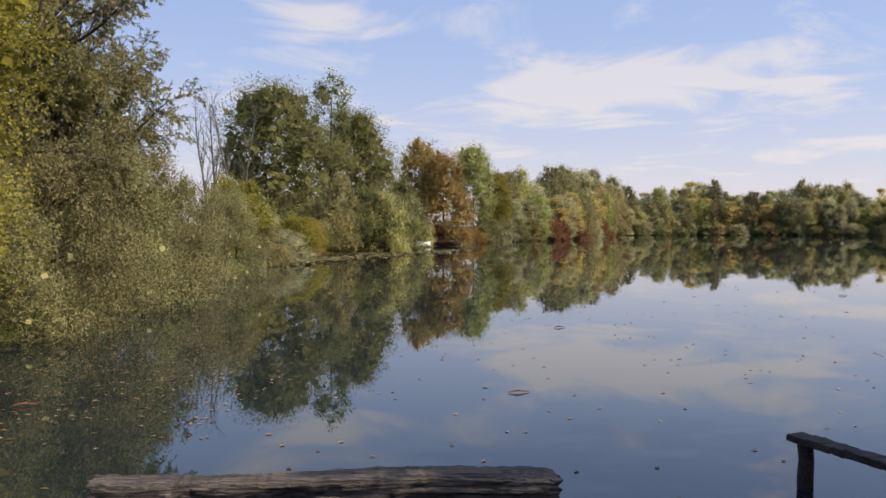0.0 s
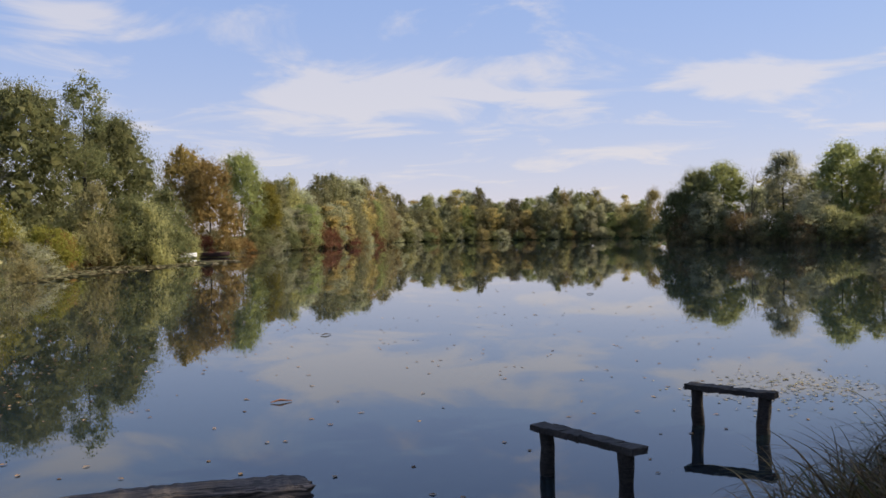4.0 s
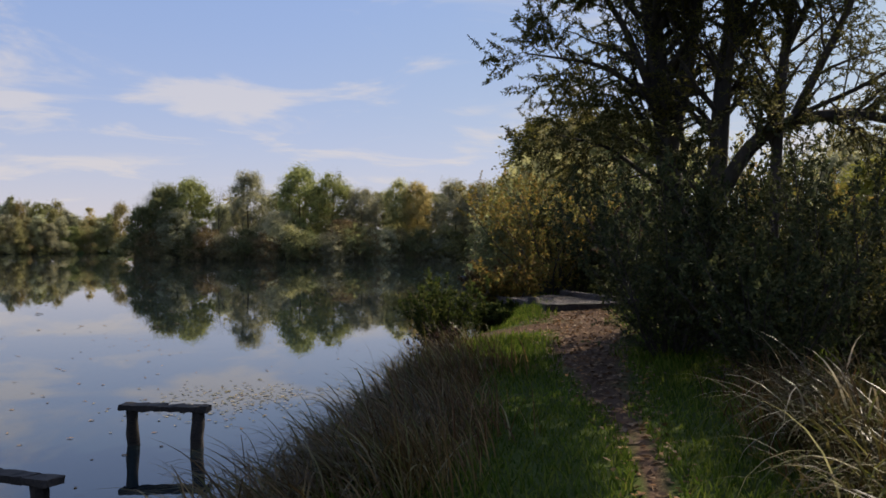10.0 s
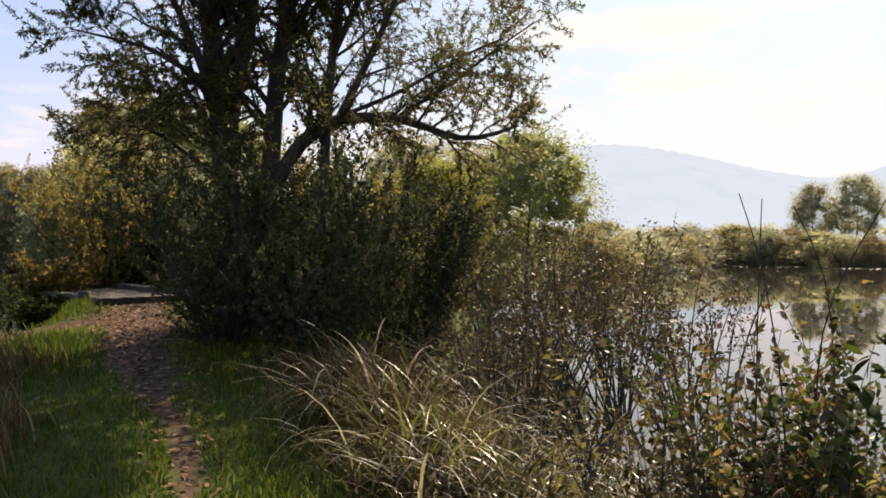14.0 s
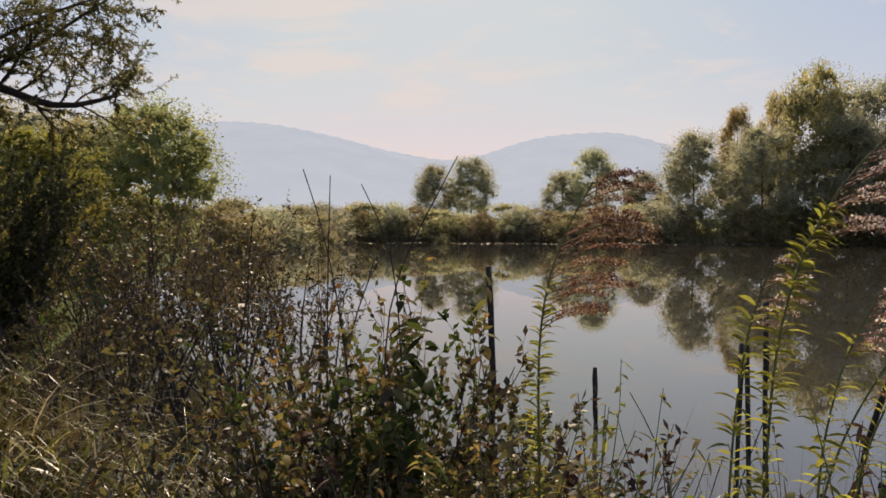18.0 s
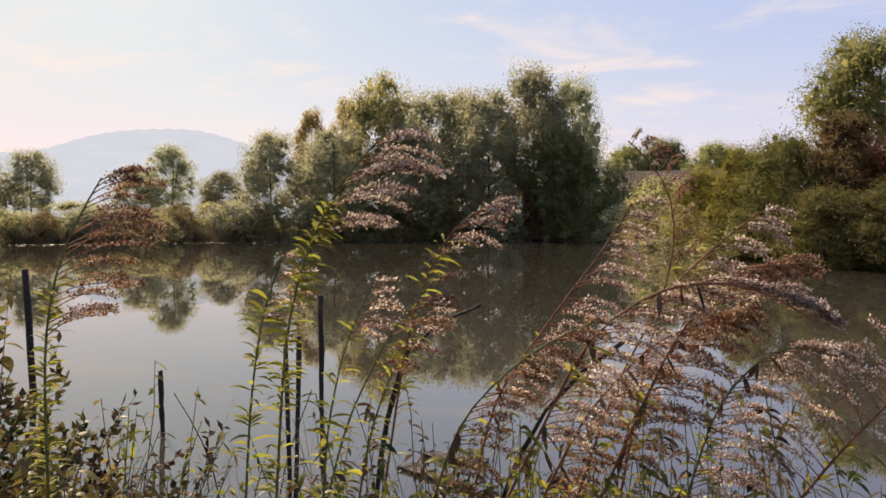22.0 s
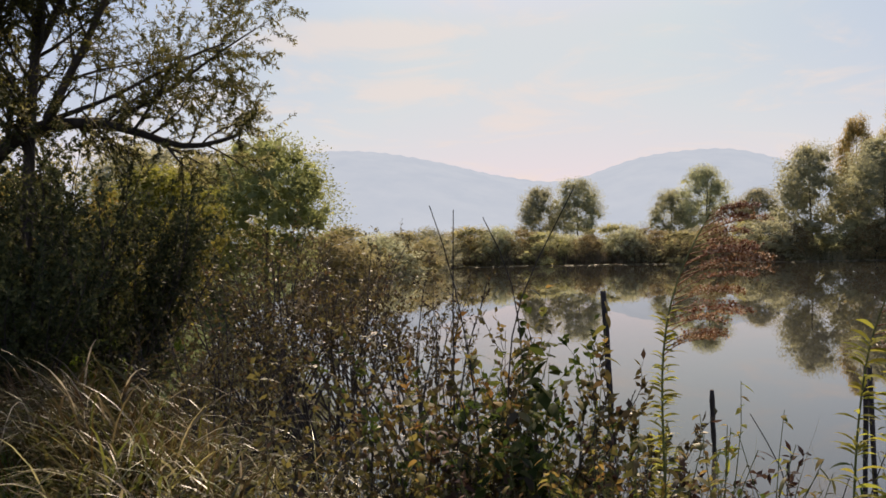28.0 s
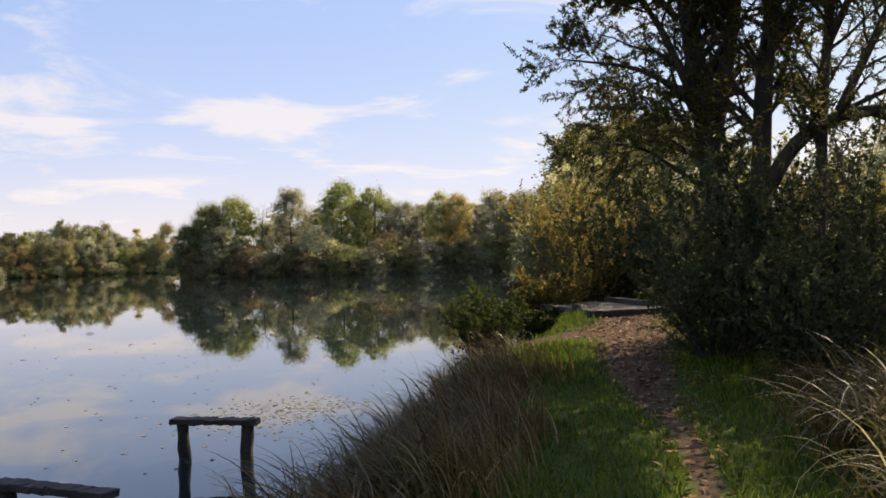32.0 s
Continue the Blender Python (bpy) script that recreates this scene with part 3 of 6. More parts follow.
def spot(az, far):
    """The place that lies far metres from the eye at az degrees clockwise from +y."""
    return EYE[0] + far * math.sin(radians(az)), EYE[1] + far * math.cos(radians(az))


NEAR = dict(leaves=19000, leaf=0.165, blobs=95, clump=1.15)
tree_kind("green_a", "green", 11, 8, 1.2, label="green broadleaved tree on the lake shore", **NEAR)
tree_kind("broad_a", "green", 11, 8.5, 1.0, leaves=42000, leaf=0.13, blobs=150, clump=0.95, label="broad green tree above the bushes by the pond")
tree_kind("green_b", "green", 11, 6, 1.5, "column", label="slender green tree on the lake shore", **NEAR)
tree_kind("dark_a", "dark", 12, 10, 0.6, leaves=34000, leaf=0.17, blobs=130, clump=1.25, label="dense dark green tree on the lake shore")
tree_kind("grey_a", "grey", 10, 7, 0.6, label="grey-green willow on the lake shore", **NEAR)
tree_kind("grey_b", "grey", 11, 6, 1.4, "column", stems=2, label="tall grey-green poplar on the lake shore", **NEAR)
tree_kind("olive_a", "olive", 10, 7, 0.8, label="olive tree turning yellow on the lake shore", **NEAR)
tree_kind("gold_a", "gold", 11, 5, 1.0, "column", label="golden autumn tree on the lake shore", **NEAR)
tree_kind("rust_a", "rusty", 10, 8, 0.2, "dome", label="orange-brown autumn oak on the lake shore", **NEAR)
tree_kind("brown_a", "brown", 10, 7, 1.0, label="brown autumn oak on the lake shore", **NEAR)
tree_kind("yellow_a", "yellow", 9, 5, 0.7, label="yellow-green autumn tree on the lake shore", **NEAR)
tree_kind("spire_a", "dark", 14, 4, 3.0, "column", leaves=6500, leaf=0.17, blobs=34, clump=1.25, label="thin dark tree rising above its neighbours")
# the far wood's paled leaf colours stand in for haze
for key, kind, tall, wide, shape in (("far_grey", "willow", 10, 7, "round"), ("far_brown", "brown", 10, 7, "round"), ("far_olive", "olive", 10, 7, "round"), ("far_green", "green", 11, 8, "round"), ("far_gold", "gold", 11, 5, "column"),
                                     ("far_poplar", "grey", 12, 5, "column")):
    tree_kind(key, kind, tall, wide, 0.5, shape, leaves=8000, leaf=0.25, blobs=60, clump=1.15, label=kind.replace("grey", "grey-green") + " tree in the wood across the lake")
SHRUB = dict(shape="dome", leaves=6500, leaf=0.10, blobs=52, stems=3, thick=0.04, name="shrub", category="shrub")
for key, kind, words in (("shrub_olive", "olive", "olive"), ("shrub_brown", "brown", "brown autumn"), ("shrub_red", "red", "deep red autumn"),
                         ("shrub_grey", "grey", "grey-green willow"), ("shrub_yellow", "yellow", "yellow-green"), ("shrub_dark", "dark", "dark green"), ("shrub_orange", "orange", "orange autumn")):
    tree_kind(key, kind, 3.0, 4.0, 0.1, label=words + " shrub at the water's edge", **SHRUB)
for key, kind, words in (("bush_yellow", "yellow", "tall yellow-green"), ("bush_olive", "dull_olive", "tall olive-green"), ("bush_brown", "russet", "tall brown autumn"), ("bush_red", "red", "tall dark red autumn")):
    tree_kind(key, kind, 6.0, 6.0, 0.1, "dome", leaves=22000, leaf=0.10, blobs=90, stems=4, thick=0.06, name="shrub", category="shrub", label=words + " bush overhanging the pond")

# azimuth, distance, height, width of each tree
NORTH_SHORE = [
    ("dark_a", -11.0, 72, 12.4, 9.4), ("spire_a", -7.5, 76, 14.6, 4.0), ("dark_a", -5.9, 80, 11.4, 7.6), ("shrub_olive", -7.0, 67, 5.4, 4.4),
    ("shrub_yellow", -13.6, 46, 4.4, 4.2), ("shrub_olive", -11.6, 60, 2.6, 3.2), ("shrub_yellow", -9.0, 62, 2.5, 3.0), ("shrub_orange", -4.6, 74, 2.2, 2.4),
    ("shrub_dark", -3.3, 88, 6.2, 7.0), ("rust_a", -1.9, 101, 11.2, 7.6), ("rust_a", -0.3, 97, 9.6, 7.4), ("green_a", 1.6, 113, 11.5, 6.4),
    ("yellow_a", 3.1, 116, 8.7, 4.8), ("shrub_red", -0.6, 95, 2.0, 2.4), ("shrub_grey", -12.4, 58, 3.4, 3.4), ("shrub_olive", 2.2, 112, 2.2, 4.0),
]
PROMONTORY = [
    ("dark_a", 29.1, 123, 6.8, 5.0), ("dark_a", 30.4, 124, 9.4, 6.5), ("green_a", 31.8, 124, 10.3, 7.0), ("grey_a", 31.0, 121, 6.4, 5.6), ("grey_b", 35.4, 124, 11.4, 5.4), ("green_a", 38.6, 122, 12.0, 7.4),
    ("green_b", 40.6, 122, 11.4, 6.0), ("grey_a", 42.4, 121, 9.2, 6.0), ("olive_a", 44.8, 121, 10.4, 5.0), ("gold_a", 46.0, 120, 10.2, 4.6),
    ("grey_a", 48.4, 120, 10.2, 6.8), ("grey_b", 50.2, 118, 9.8, 6.0), ("grey_a", 37.2, 118, 6.2, 5.6), ("brown_a", 41.2, 117, 5.2, 6.0), ("grey_b", 33.8, 128, 7.4, 4.0),
    ("olive_a", 51.8, 110, 10.2, 7.0),
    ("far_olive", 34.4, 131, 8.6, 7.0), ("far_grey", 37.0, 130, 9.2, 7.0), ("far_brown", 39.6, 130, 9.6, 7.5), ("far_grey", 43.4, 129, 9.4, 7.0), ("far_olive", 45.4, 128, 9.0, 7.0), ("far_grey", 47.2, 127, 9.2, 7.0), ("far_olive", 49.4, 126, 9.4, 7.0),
]
# grey_a at 97.3 and 99.6 carries haze in its paled leaf colour
SOUTH_SHORE = [
    ("grey_a", 97.3, 88, 6.9, 4.4), ("grey_a", 99.6, 88, 7.6, 5.2), ("grey_b", 107.4, 84, 8.0, 4.8), ("grey_a", 105.4, 86, 6.2, 4.6), ("grey_a", 110.6, 86, 6.0, 5.0),
    ("grey_a", 113.6, 78, 8.8, 6.0), ("gold_a", 116.0, 84, 11.6, 3.2), ("gold_a", 118.2, 84, 12.6, 3.0), ("olive_a", 120.4, 80, 13.9, 7.6), ("grey_a", 117.6, 77, 9.0, 7.0),
    ("grey_a", 123.6, 84, 13.0, 7.6), ("olive_a", 125.6, 84, 13.0, 6.0), ("grey_a", 122.2, 78, 9.5, 8.0), ("grey_a", 127.2, 80, 12.6, 7.6), ("grey_a", 130.0, 82, 14.8, 8.0),
    ("grey_a", 132.6, 82, 13.8, 6.0), ("dark_a", 131.8, 78, 9.0, 7.6),
]
EAST_SIDE = [
    ("green_a", 80.4, 27, 5.0, 4.4), ("olive_a", 76.8, 29, 4.8, 4.4), ("yellow_a", 74.2, 24, 4.0, 3.2), ("grey_a", 73.0, 34, 5.6, 5.0),
    ("shrub_dark", 137.4, 84, 4.4, 6.0), ("olive_a", 139.9, 86, 5.4, 5.0), ("green_a", 136.0, 104, 9.6, 7.0), ("dark_a", 138.2, 104, 10.2, 7.0), ("green_a", 141.2, 100, 9.4, 8.0), ("olive_a", 143.6, 98, 8.0, 7.0), ("grey_a", 146.0, 96, 8.6, 8.0), ("broad_a", 150.2, 54, 11.6, 8.8),
    ("shrub_grey", 128.6, 76, 3.2, 5.0), ("shrub_red", 129.9, 77, 4.0, 2.6), ("shrub_olive", 132.0, 77, 4.6, 6.0), ("shrub_dark", 135.4, 74, 5.6, 6.8), ("shrub_olive", 137.8, 68, 4.6, 6.0),
    ("bush_yellow", 140.6, 52, 4.4, 5.0), ("bush_yellow", 143.0, 48, 5.2, 5.0), ("bush_olive", 145.4, 44, 5.4, 6.0), ("bush_brown", 148.6, 43, 6.2, 6.0), ("bush_red", 151.6, 42, 6.0, 4.0),
    ("bush_brown", 153.8, 41, 6.2, 6.0), ("bush_olive", 147.6, 39.5, 3.0, 5.0), ("bush_olive", 151.4, 38.5, 3.2, 6.0), ("bush_red", 156.0, 39, 4.0, 5.0),
]
NAMED_GROUPS = (("trees on the north shore", NORTH_SHORE), ("trees on the promontory", PROMONTORY), ("trees across the pond", SOUTH_SHORE), ("trees beside the pond", EAST_SIDE))
BEYOND_BRIDGE = [("shrub_dark", 53.6, 25, 3.6, 4.2), ("shrub_dark", 56.0, 23, 3.3, 3.8), ("shrub_dark", 58.6, 22, 3.4, 4.0), ("shrub_olive", 54.6, 28, 4.6, 5.0), ("shrub_dark", 61.5, 21, 3.2, 4.0), ("shrub_brown", 52.2, 27, 2.6, 3.2),
                 ("olive_a", 57.0, 33, 6.6, 5.0), ("yellow_a", 54.4, 36, 6.8, 4.6), ("green_a", 60.5, 31, 6.0, 5.0)]
NAMED_GROUPS += (("growth beyond the bridge", BEYOND_BRIDGE),)
for words, rows in NAMED_GROUPS:
    for key, az, far, tall, wide in rows:
        plant_tree(key, *spot(az, far), tall, wide, group=words)

def shore_far(az, ring, far=8.0, step=0.5):
    """Metres from the eye to the far shore of a lake in that direction."""
    d = np.arange(far, 320, step)
    p = np.stack([EYE[0] + d * math.sin(radians(az)), EYE[1] + d * math.cos(radians(az))], 1)
    wet = np.nonzero(shore_distance(p, ring) > 0)[0]
    return float(d[wet[-1]]) if len(wet) else 90.0


# the long wood across the lake, its height drifting along the shore
rng = np.random.default_rng(5)
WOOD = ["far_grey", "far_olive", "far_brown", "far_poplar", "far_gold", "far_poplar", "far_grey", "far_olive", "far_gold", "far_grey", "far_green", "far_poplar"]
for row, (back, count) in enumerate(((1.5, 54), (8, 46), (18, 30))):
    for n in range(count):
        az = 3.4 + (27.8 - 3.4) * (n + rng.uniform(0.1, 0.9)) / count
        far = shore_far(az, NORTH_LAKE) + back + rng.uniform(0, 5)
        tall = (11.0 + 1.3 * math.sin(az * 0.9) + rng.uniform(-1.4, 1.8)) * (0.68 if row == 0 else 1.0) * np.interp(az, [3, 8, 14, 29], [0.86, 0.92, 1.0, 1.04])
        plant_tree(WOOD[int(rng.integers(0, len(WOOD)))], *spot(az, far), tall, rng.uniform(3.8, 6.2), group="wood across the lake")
for az, tall, wide in ((5.7, 2.6, 3.0), (6.5, 3.6, 4.0), (7.3, 3.0, 3.6), (8.6, 3.2, 3.4), (9.9, 2.6, 3.2)):
    plant_tree("shrub_red", *spot(az, shore_far(az, NORTH_LAKE) + 0.2), tall, wide, group="shrubs across the lake")
for n in range(34):
    az = 2.6 + 25.2 * (n + rng.uniform(0, 0.8)) / 34
    key = ["shrub_red", "shrub_dark", "shrub_red", "shrub_brown", "shrub_grey"][n % 5] if 6 < az < 12 else ["shrub_dark", "shrub_grey", "shrub_dark", "shrub_brown"][n % 4]
    plant_tree(key, *spot(az, shore_far(az, NORTH_LAKE) + 0.8), rng.uniform(2.0, 3.4), rng.uniform(4, 6), group="shrubs across the lake")
for n in range(30):
    az = 28.6 + 20.5 * (n + rng.uniform(0, 0.8)) / 30
    far = shore_far(az, NORTH_LAKE) + rng.uniform(0.3, 2)
    if far < 50:
        continue
    plant_tree(["shrub_dark", "shrub_brown", "shrub_grey", "shrub_olive", "shrub_dark"][n % 5], *spot(az, far), rng.uniform(2.6, 4.4), rng.uniform(5, 7), group="shrubs on the promontory")
for n in range(14):
    az = -12.6 + 15 * (n + rng.uniform(0, 0.8)) / 14
    plant_tree(["shrub_olive", "shrub_grey", "shrub_yellow", "shrub_orange", "shrub_red"][n % 5], *spot(az, shore_far(az, NORTH_LAKE) + 0.8), rng.uniform(1.6, 2.8), rng.uniform(2.6, 4), group="shrubs on the north shore")
for n in range(11):
    az = -12.4 + 9.6 * (n + rng.uniform(0, 0.8)) / 11
    plant_tree(["shrub_dark", "shrub_olive", "shrub_dark", "shrub_yellow"][n % 4], *spot(az, 70 + rng.uniform(-3, 3)), rng.uniform(3.2, 4.6), rng.uniform(4.5, 6), group="shrubs on the north shore")
for n in range(44):
    az = 83 + 61 * (n + rng.uniform(0, 0.8)) / 44
    far = shore_far(az, SOUTH_LAKE) + rng.uniform(0.5, 4)
    plant_tree(["shrub_brown", "shrub_olive", "shrub_grey"][n % 3], *spot(az, far), rng.uniform(2.2, 3.0), rng.uniform(4, 7), group="shrubs across the pond")


LEAF["reed"] = leaf_material("dry_reeds", [(0.120, 0.100, 0.062), (0.190, 0.158, 0.095), (0.250, 0.212, 0.135)], 0.4, gain=1.2)


def reed_belt(ring, azimuths, count, tall, depth, label, seed):
    """A belt of reeds that hides the water's far edge."""
    rng = np.random.default_rng(seed)
    grid = np.linspace(*azimuths, 120)
    edge = np.array([shore_far(a, ring) for a in grid])
    az = rng.uniform(*azimuths, count)
    far = np.interp(az, grid, edge) + rng.uniform(-0.4, depth, count)
    xy = np.stack([EYE[0] + far * np.sin(np.radians(az)), EYE[1] + far * np.cos(np.radians(az))], 1)
    base = np.c_[xy, np.maximum(ground_height(xy), -0.1)]
    rails = blade_rails(base, rng.uniform(0, 6.28, count), tall * rng.uniform(0.5, 1.2, count), rng.uniform(0, 0.25, count), rng.uniform(0.1, 0.9, count), 0.03 + 0.0004 * far, rng, 4)
    return tagged(new("reeds", strips_mesh("reeds", rails, LEAF["reed"])), label, "reeds", kind="stuff")


reed_belt(SOUTH_LAKE, (82, 112), 12000, 1.35, 5, "belt of dry brown reeds across the pond", 8)
reed_belt(SOUTH_LAKE, (112, 140), 3000, 0.9, 2.5, "low dry reeds at the foot of the trees", 9)
reed_belt(NORTH_LAKE, (-12, 4), 3000, 0.7, 2.5, "low reeds along the north shore", 10)
reed_belt(NORTH_LAKE, (28, 48.5), 5000, 1.3, 3, "reeds along the promontory", 12)

assert set(TREES) == PLANTED
# the willow that leans over the lake, and its neighbours
WILLOW = dict(droop=0.55, clump=1.0, name="willow_tree", category="tree")
tree_kind("willow_b", "willow", 4, 5, 0.1, "dome", leaves=40000, leaf=0.080, blobs=46, thick=0.05, stems=3, label="pale silvery willow bush overhanging the water", **WILLOW)
tree_kind("maple_a", "yellow", 9, 6, 1.2, leaves=44000, leaf=0.085, blobs=110, label="yellow-green maple beside the willow")


def branching_willow(x, y, tall, wide, seed, limbs=44):
    """A willow grown from trunks, limbs, boughs and hanging leafy twigs."""
    rng = np.random.default_rng(seed)
    root = tagged(new("willow_tree"), "large silver-green willow hanging over the lake", "tree")
    root.location = (x, y, height(x, y) - 0.1)
    trunks = []
    for n in range(3):
        a = n * 2.1 + rng.uniform(0, 0.8)
        trunks.append(twig_paths(rng, (0.2 * math.cos(a), 0.2 * math.sin(a), 0), (0.16 * math.cos(a), 0.16 * math.sin(a), 1), tall * rng.uniform(0.8, 0.92), 0.17, 10, 0.05, 0.03))
        tubes("trunk", [trunks[-1]], BARK, root, sides=9)
    boughs, twigs = [], []
    for n in range(limbs):
        f = (n + rng.uniform(0, 1)) / limbs
        p, r = trunks[n % 3]
        k = (0.10 + 0.86 * f) * 9
        at = p[int(k)] + (p[min(9, int(k) + 1)] - p[int(k)]) * (k - int(k))
        a = n * 2.4 + rng.uniform(-0.5, 0.5)
        reach = wide * 0.5 * math.sqrt(max(0.12, 1 - (1.7 * f - 0.62) ** 2)) * rng.uniform(0.75, 1.05)
        limb = twig_paths(rng, at, (math.cos(a), math.sin(a), 0.25 + 0.9 * f), reach, 0.055 * (1.1 - 0.6 * f), 8, 0.12, 0.03)
        tubes("limb", [limb], BARK, root, sides=6)
        mine = branch_out(rng, *limb, 9, 1.15, 0.75, [], 0.25, 0.02, 0.14, 0.5)
        mine.append((limb[0][4:], limb[1][4:]))
        boughs += mine
        for one in mine:
            twigs += branch_out(rng, *one, 9, 0.62, 0.7, [], 0.12, -0.10, 0.14, 0.6)
    tagged(tubes("brushwood", boughs + twigs, BARK, root, sides=3), kind="stuff")
    leafy("crown", leaves_on(rng, twigs, 34, 0.105, 0.027, 0.45, 0.75), LEAF["willow"], root)
    return root


branching_willow(-10.0, 18.8, 10.4, 8.2, 901)
branching_willow(-12.2, 25.0, 9.0, 8.0, 902)
branching_willow(-9.3, 22.4, 5.6, 5.4, 903, 30)
for x, y, tall, wide in ((-8.2, 15.6, 2.8, 3.6), (-7.9, 18.2, 3.4, 3.8), (-8.2, 21.4, 3.6, 4.2), (-8.6, 25.2, 4.0, 4.2), (-8.7, 29.4, 3.2, 3.6), (-8.5, 33.6, 3.2, 3.8)):
    plant_tree("willow_b", x, y, tall, wide, group="willow bushes over the water")
plant_tree("maple_a", -8.6, 13.7, 7.8, 5.4)


def bare_tree(x, y, tall, seed):
    rng = np.random.default_rng(seed)
    root = tagged(new("bare_tree"), "leafless grey tree with thin upright branches", "tree", "bare trees")
    root.location = (x, y, height(x, y) - 0.1)
    p, r = twig_paths(rng, (0, 0, 0), (0, 0, 1), tall, 0.09, 10, 0.05, 0.02)
    tubes("trunk", [(p, r)], GREY_BARK, root, sides=6)
    limbs = branch_out(rng, p, r, 16, tall * 0.28, 0.5, [], 0.25, 0.08, 0.10, 0.55)
    twigs = []
    for lp, lr in limbs:
        twigs += branch_out(rng, lp, lr, 6, tall * 0.12, 0.5, [], 0.25, 0.06, 0.12, 0.7)
    for one in limbs:
        tubes("branch", [one], GREY_BARK, root, sides=4)
    tagged(tubes("brushwood", twigs, GREY_BARK, root, sides=4), kind="stuff")


for n, (az, far, tall) in enumerate(((-14.6, 52, 8.0), (-13.8, 56, 8.6), (-13.1, 57, 8.4), (-15.2, 50, 7.2), (35.0, 127, 9.2), (33.4, 124, 8.6), (41.9, 125, 10.5), (126.2, 84, 12.6))):
    bare_tree(*spot(az, far), tall, 300 + n)

# moored boats on the far shore
def rowing_boat(x, y, turn, material, label):
    bm = bmesh.new()
    rows = []
    for s in np.linspace(-1, 1, 11):
        w = 0.62 * (1 - abs(s) ** 2.6) + 0.02
        rise = 0.12 * abs(s) ** 2
        rows.append([bm.verts.new((s * 1.9, w * c, rise + h)) for c, h in ((-1, 0.42), (-0.8, 0.1), (0, 0.0), (0.8, 0.1), (1, 0.42), (0.9, 0.40), (0.0, 0.16), (-0.9, 0.40))])
    for r0, r1 in zip(rows, rows[1:]):
        for k in range(8):
            bm.faces.new((r0[k], r0[(k + 1) % 8], r1[(k + 1) % 8], r1[k]))
    root = new("rowing_boat")
    root.matrix_world = pose(x, y, max(0.0, height(x, y)) + 0.02, 0, 0, turn)
    part("hull", bm, material, root)
    for s in (-0.7, 0.5):
        b2 = bmesh.new()
        bmesh.ops.create_cube(b2, size=1.0, matrix=Matrix.LocRotScale((s, 0, 0.36), None, (0.22, 1.05, 0.03)))
        part("thwart", b2, OLD_WOOD, root)
    return tagged(root, label, "boat", "boats on the far shore")


WHITE_PAINT = plain_material("white_boat_paint", (0.55, 0.54, 0.52), (0.80, 0.79, 0.77), 6, 0.4, 0.1)
RED_TILES = plain_material("red_roof_tiles", (0.034, 0.014, 0.012), (0.066, 0.026, 0.020), 5)
PLASTER = plain_material("hut_boards", (0.12, 0.085, 0.06), (0.24, 0.18, 0.13), 4)
rowing_boat(-3.5, 86.5, 12, WHITE_PAINT, "white rowing boat drawn up on the far shore")
rowing_boat(-0.5, 90.5, -8, RED_TILES, "dull red rowing boat under the overhanging trees")


def hut(x, y, turn, size, wall_h, roof_h, label):
    w, d = size
    root = new("hut")
    root.matrix_world = pose(x, y, height(x, y) - 0.05, 0, 0, turn)
    for name, s, at in (("wall", (w, 0.2, wall_h), (0, -d / 2, wall_h / 2)), ("wall", (w, 0.2, wall_h), (0, d / 2, wall_h / 2)), ("wall", (0.2, d - 0.2, wall_h), (-w / 2 + 0.1, 0, wall_h / 2)), ("wall", (0.2, d - 0.2, wall_h), (w / 2 - 0.1, 0, wall_h / 2))):
        bm = bmesh.new()
        bmesh.ops.create_cube(bm, size=1.0, matrix=Matrix.LocRotScale(at, None, s))
        part(name, bm, PLASTER, root)
    bm = bmesh.new()
    e = 0.5
    rows = [[(-w / 2 - e, y_, z_), (w / 2 + e, y_, z_)] for y_, z_ in ((-d / 2 - e, wall_h - 0.15), (0, wall_h + roof_h), (d / 2 + e, wall_h - 0.15), (d / 2 + e, wall_h - 0.32), (0, wall_h + roof_h - 0.2), (-d / 2 - e, wall_h - 0.32))]
    vs = [[bm.verts.new(p) for p in r] for r in rows]
    for k in range(6):
        bm.faces.new((vs[k][0], vs[k][1], vs[(k + 1) % 6][1], vs[(k + 1) % 6][0]))
    part("roof", bm, RED_TILES, root)
    return tagged(root, label, "hut")


hut(*spot(138.6, 92), 40, (9, 6), 3.6, 1.9, "low wooden house with a dull red roof among the trees")

# ---- hills ----
HILLS = [(58, 2.0), (65, 3.4), (75, 5.0), (79, 5.4), (81.9, 5.6), (83.3, 5.95), (86.9, 5.8), (90.5, 5.15), (94.2, 4.2), (98, 3.6), (99.9, 3.85), (102.4, 4.8), (104.5, 5.2), (108.4, 5.4), (110.3, 5.0), (112.4, 4.3), (118, 3.2), (126, 2.2), (140, 1.2)]


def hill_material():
    m = bpy.data.materials.new("glowing_haze_blue")
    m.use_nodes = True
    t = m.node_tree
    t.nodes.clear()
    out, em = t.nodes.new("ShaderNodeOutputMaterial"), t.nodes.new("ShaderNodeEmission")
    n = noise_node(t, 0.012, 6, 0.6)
    # haze is put into this blue, and the hills glow by themselves
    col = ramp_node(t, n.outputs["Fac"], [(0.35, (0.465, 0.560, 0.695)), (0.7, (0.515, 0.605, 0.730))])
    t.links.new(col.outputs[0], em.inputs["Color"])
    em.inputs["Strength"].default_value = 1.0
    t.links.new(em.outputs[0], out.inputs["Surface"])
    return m


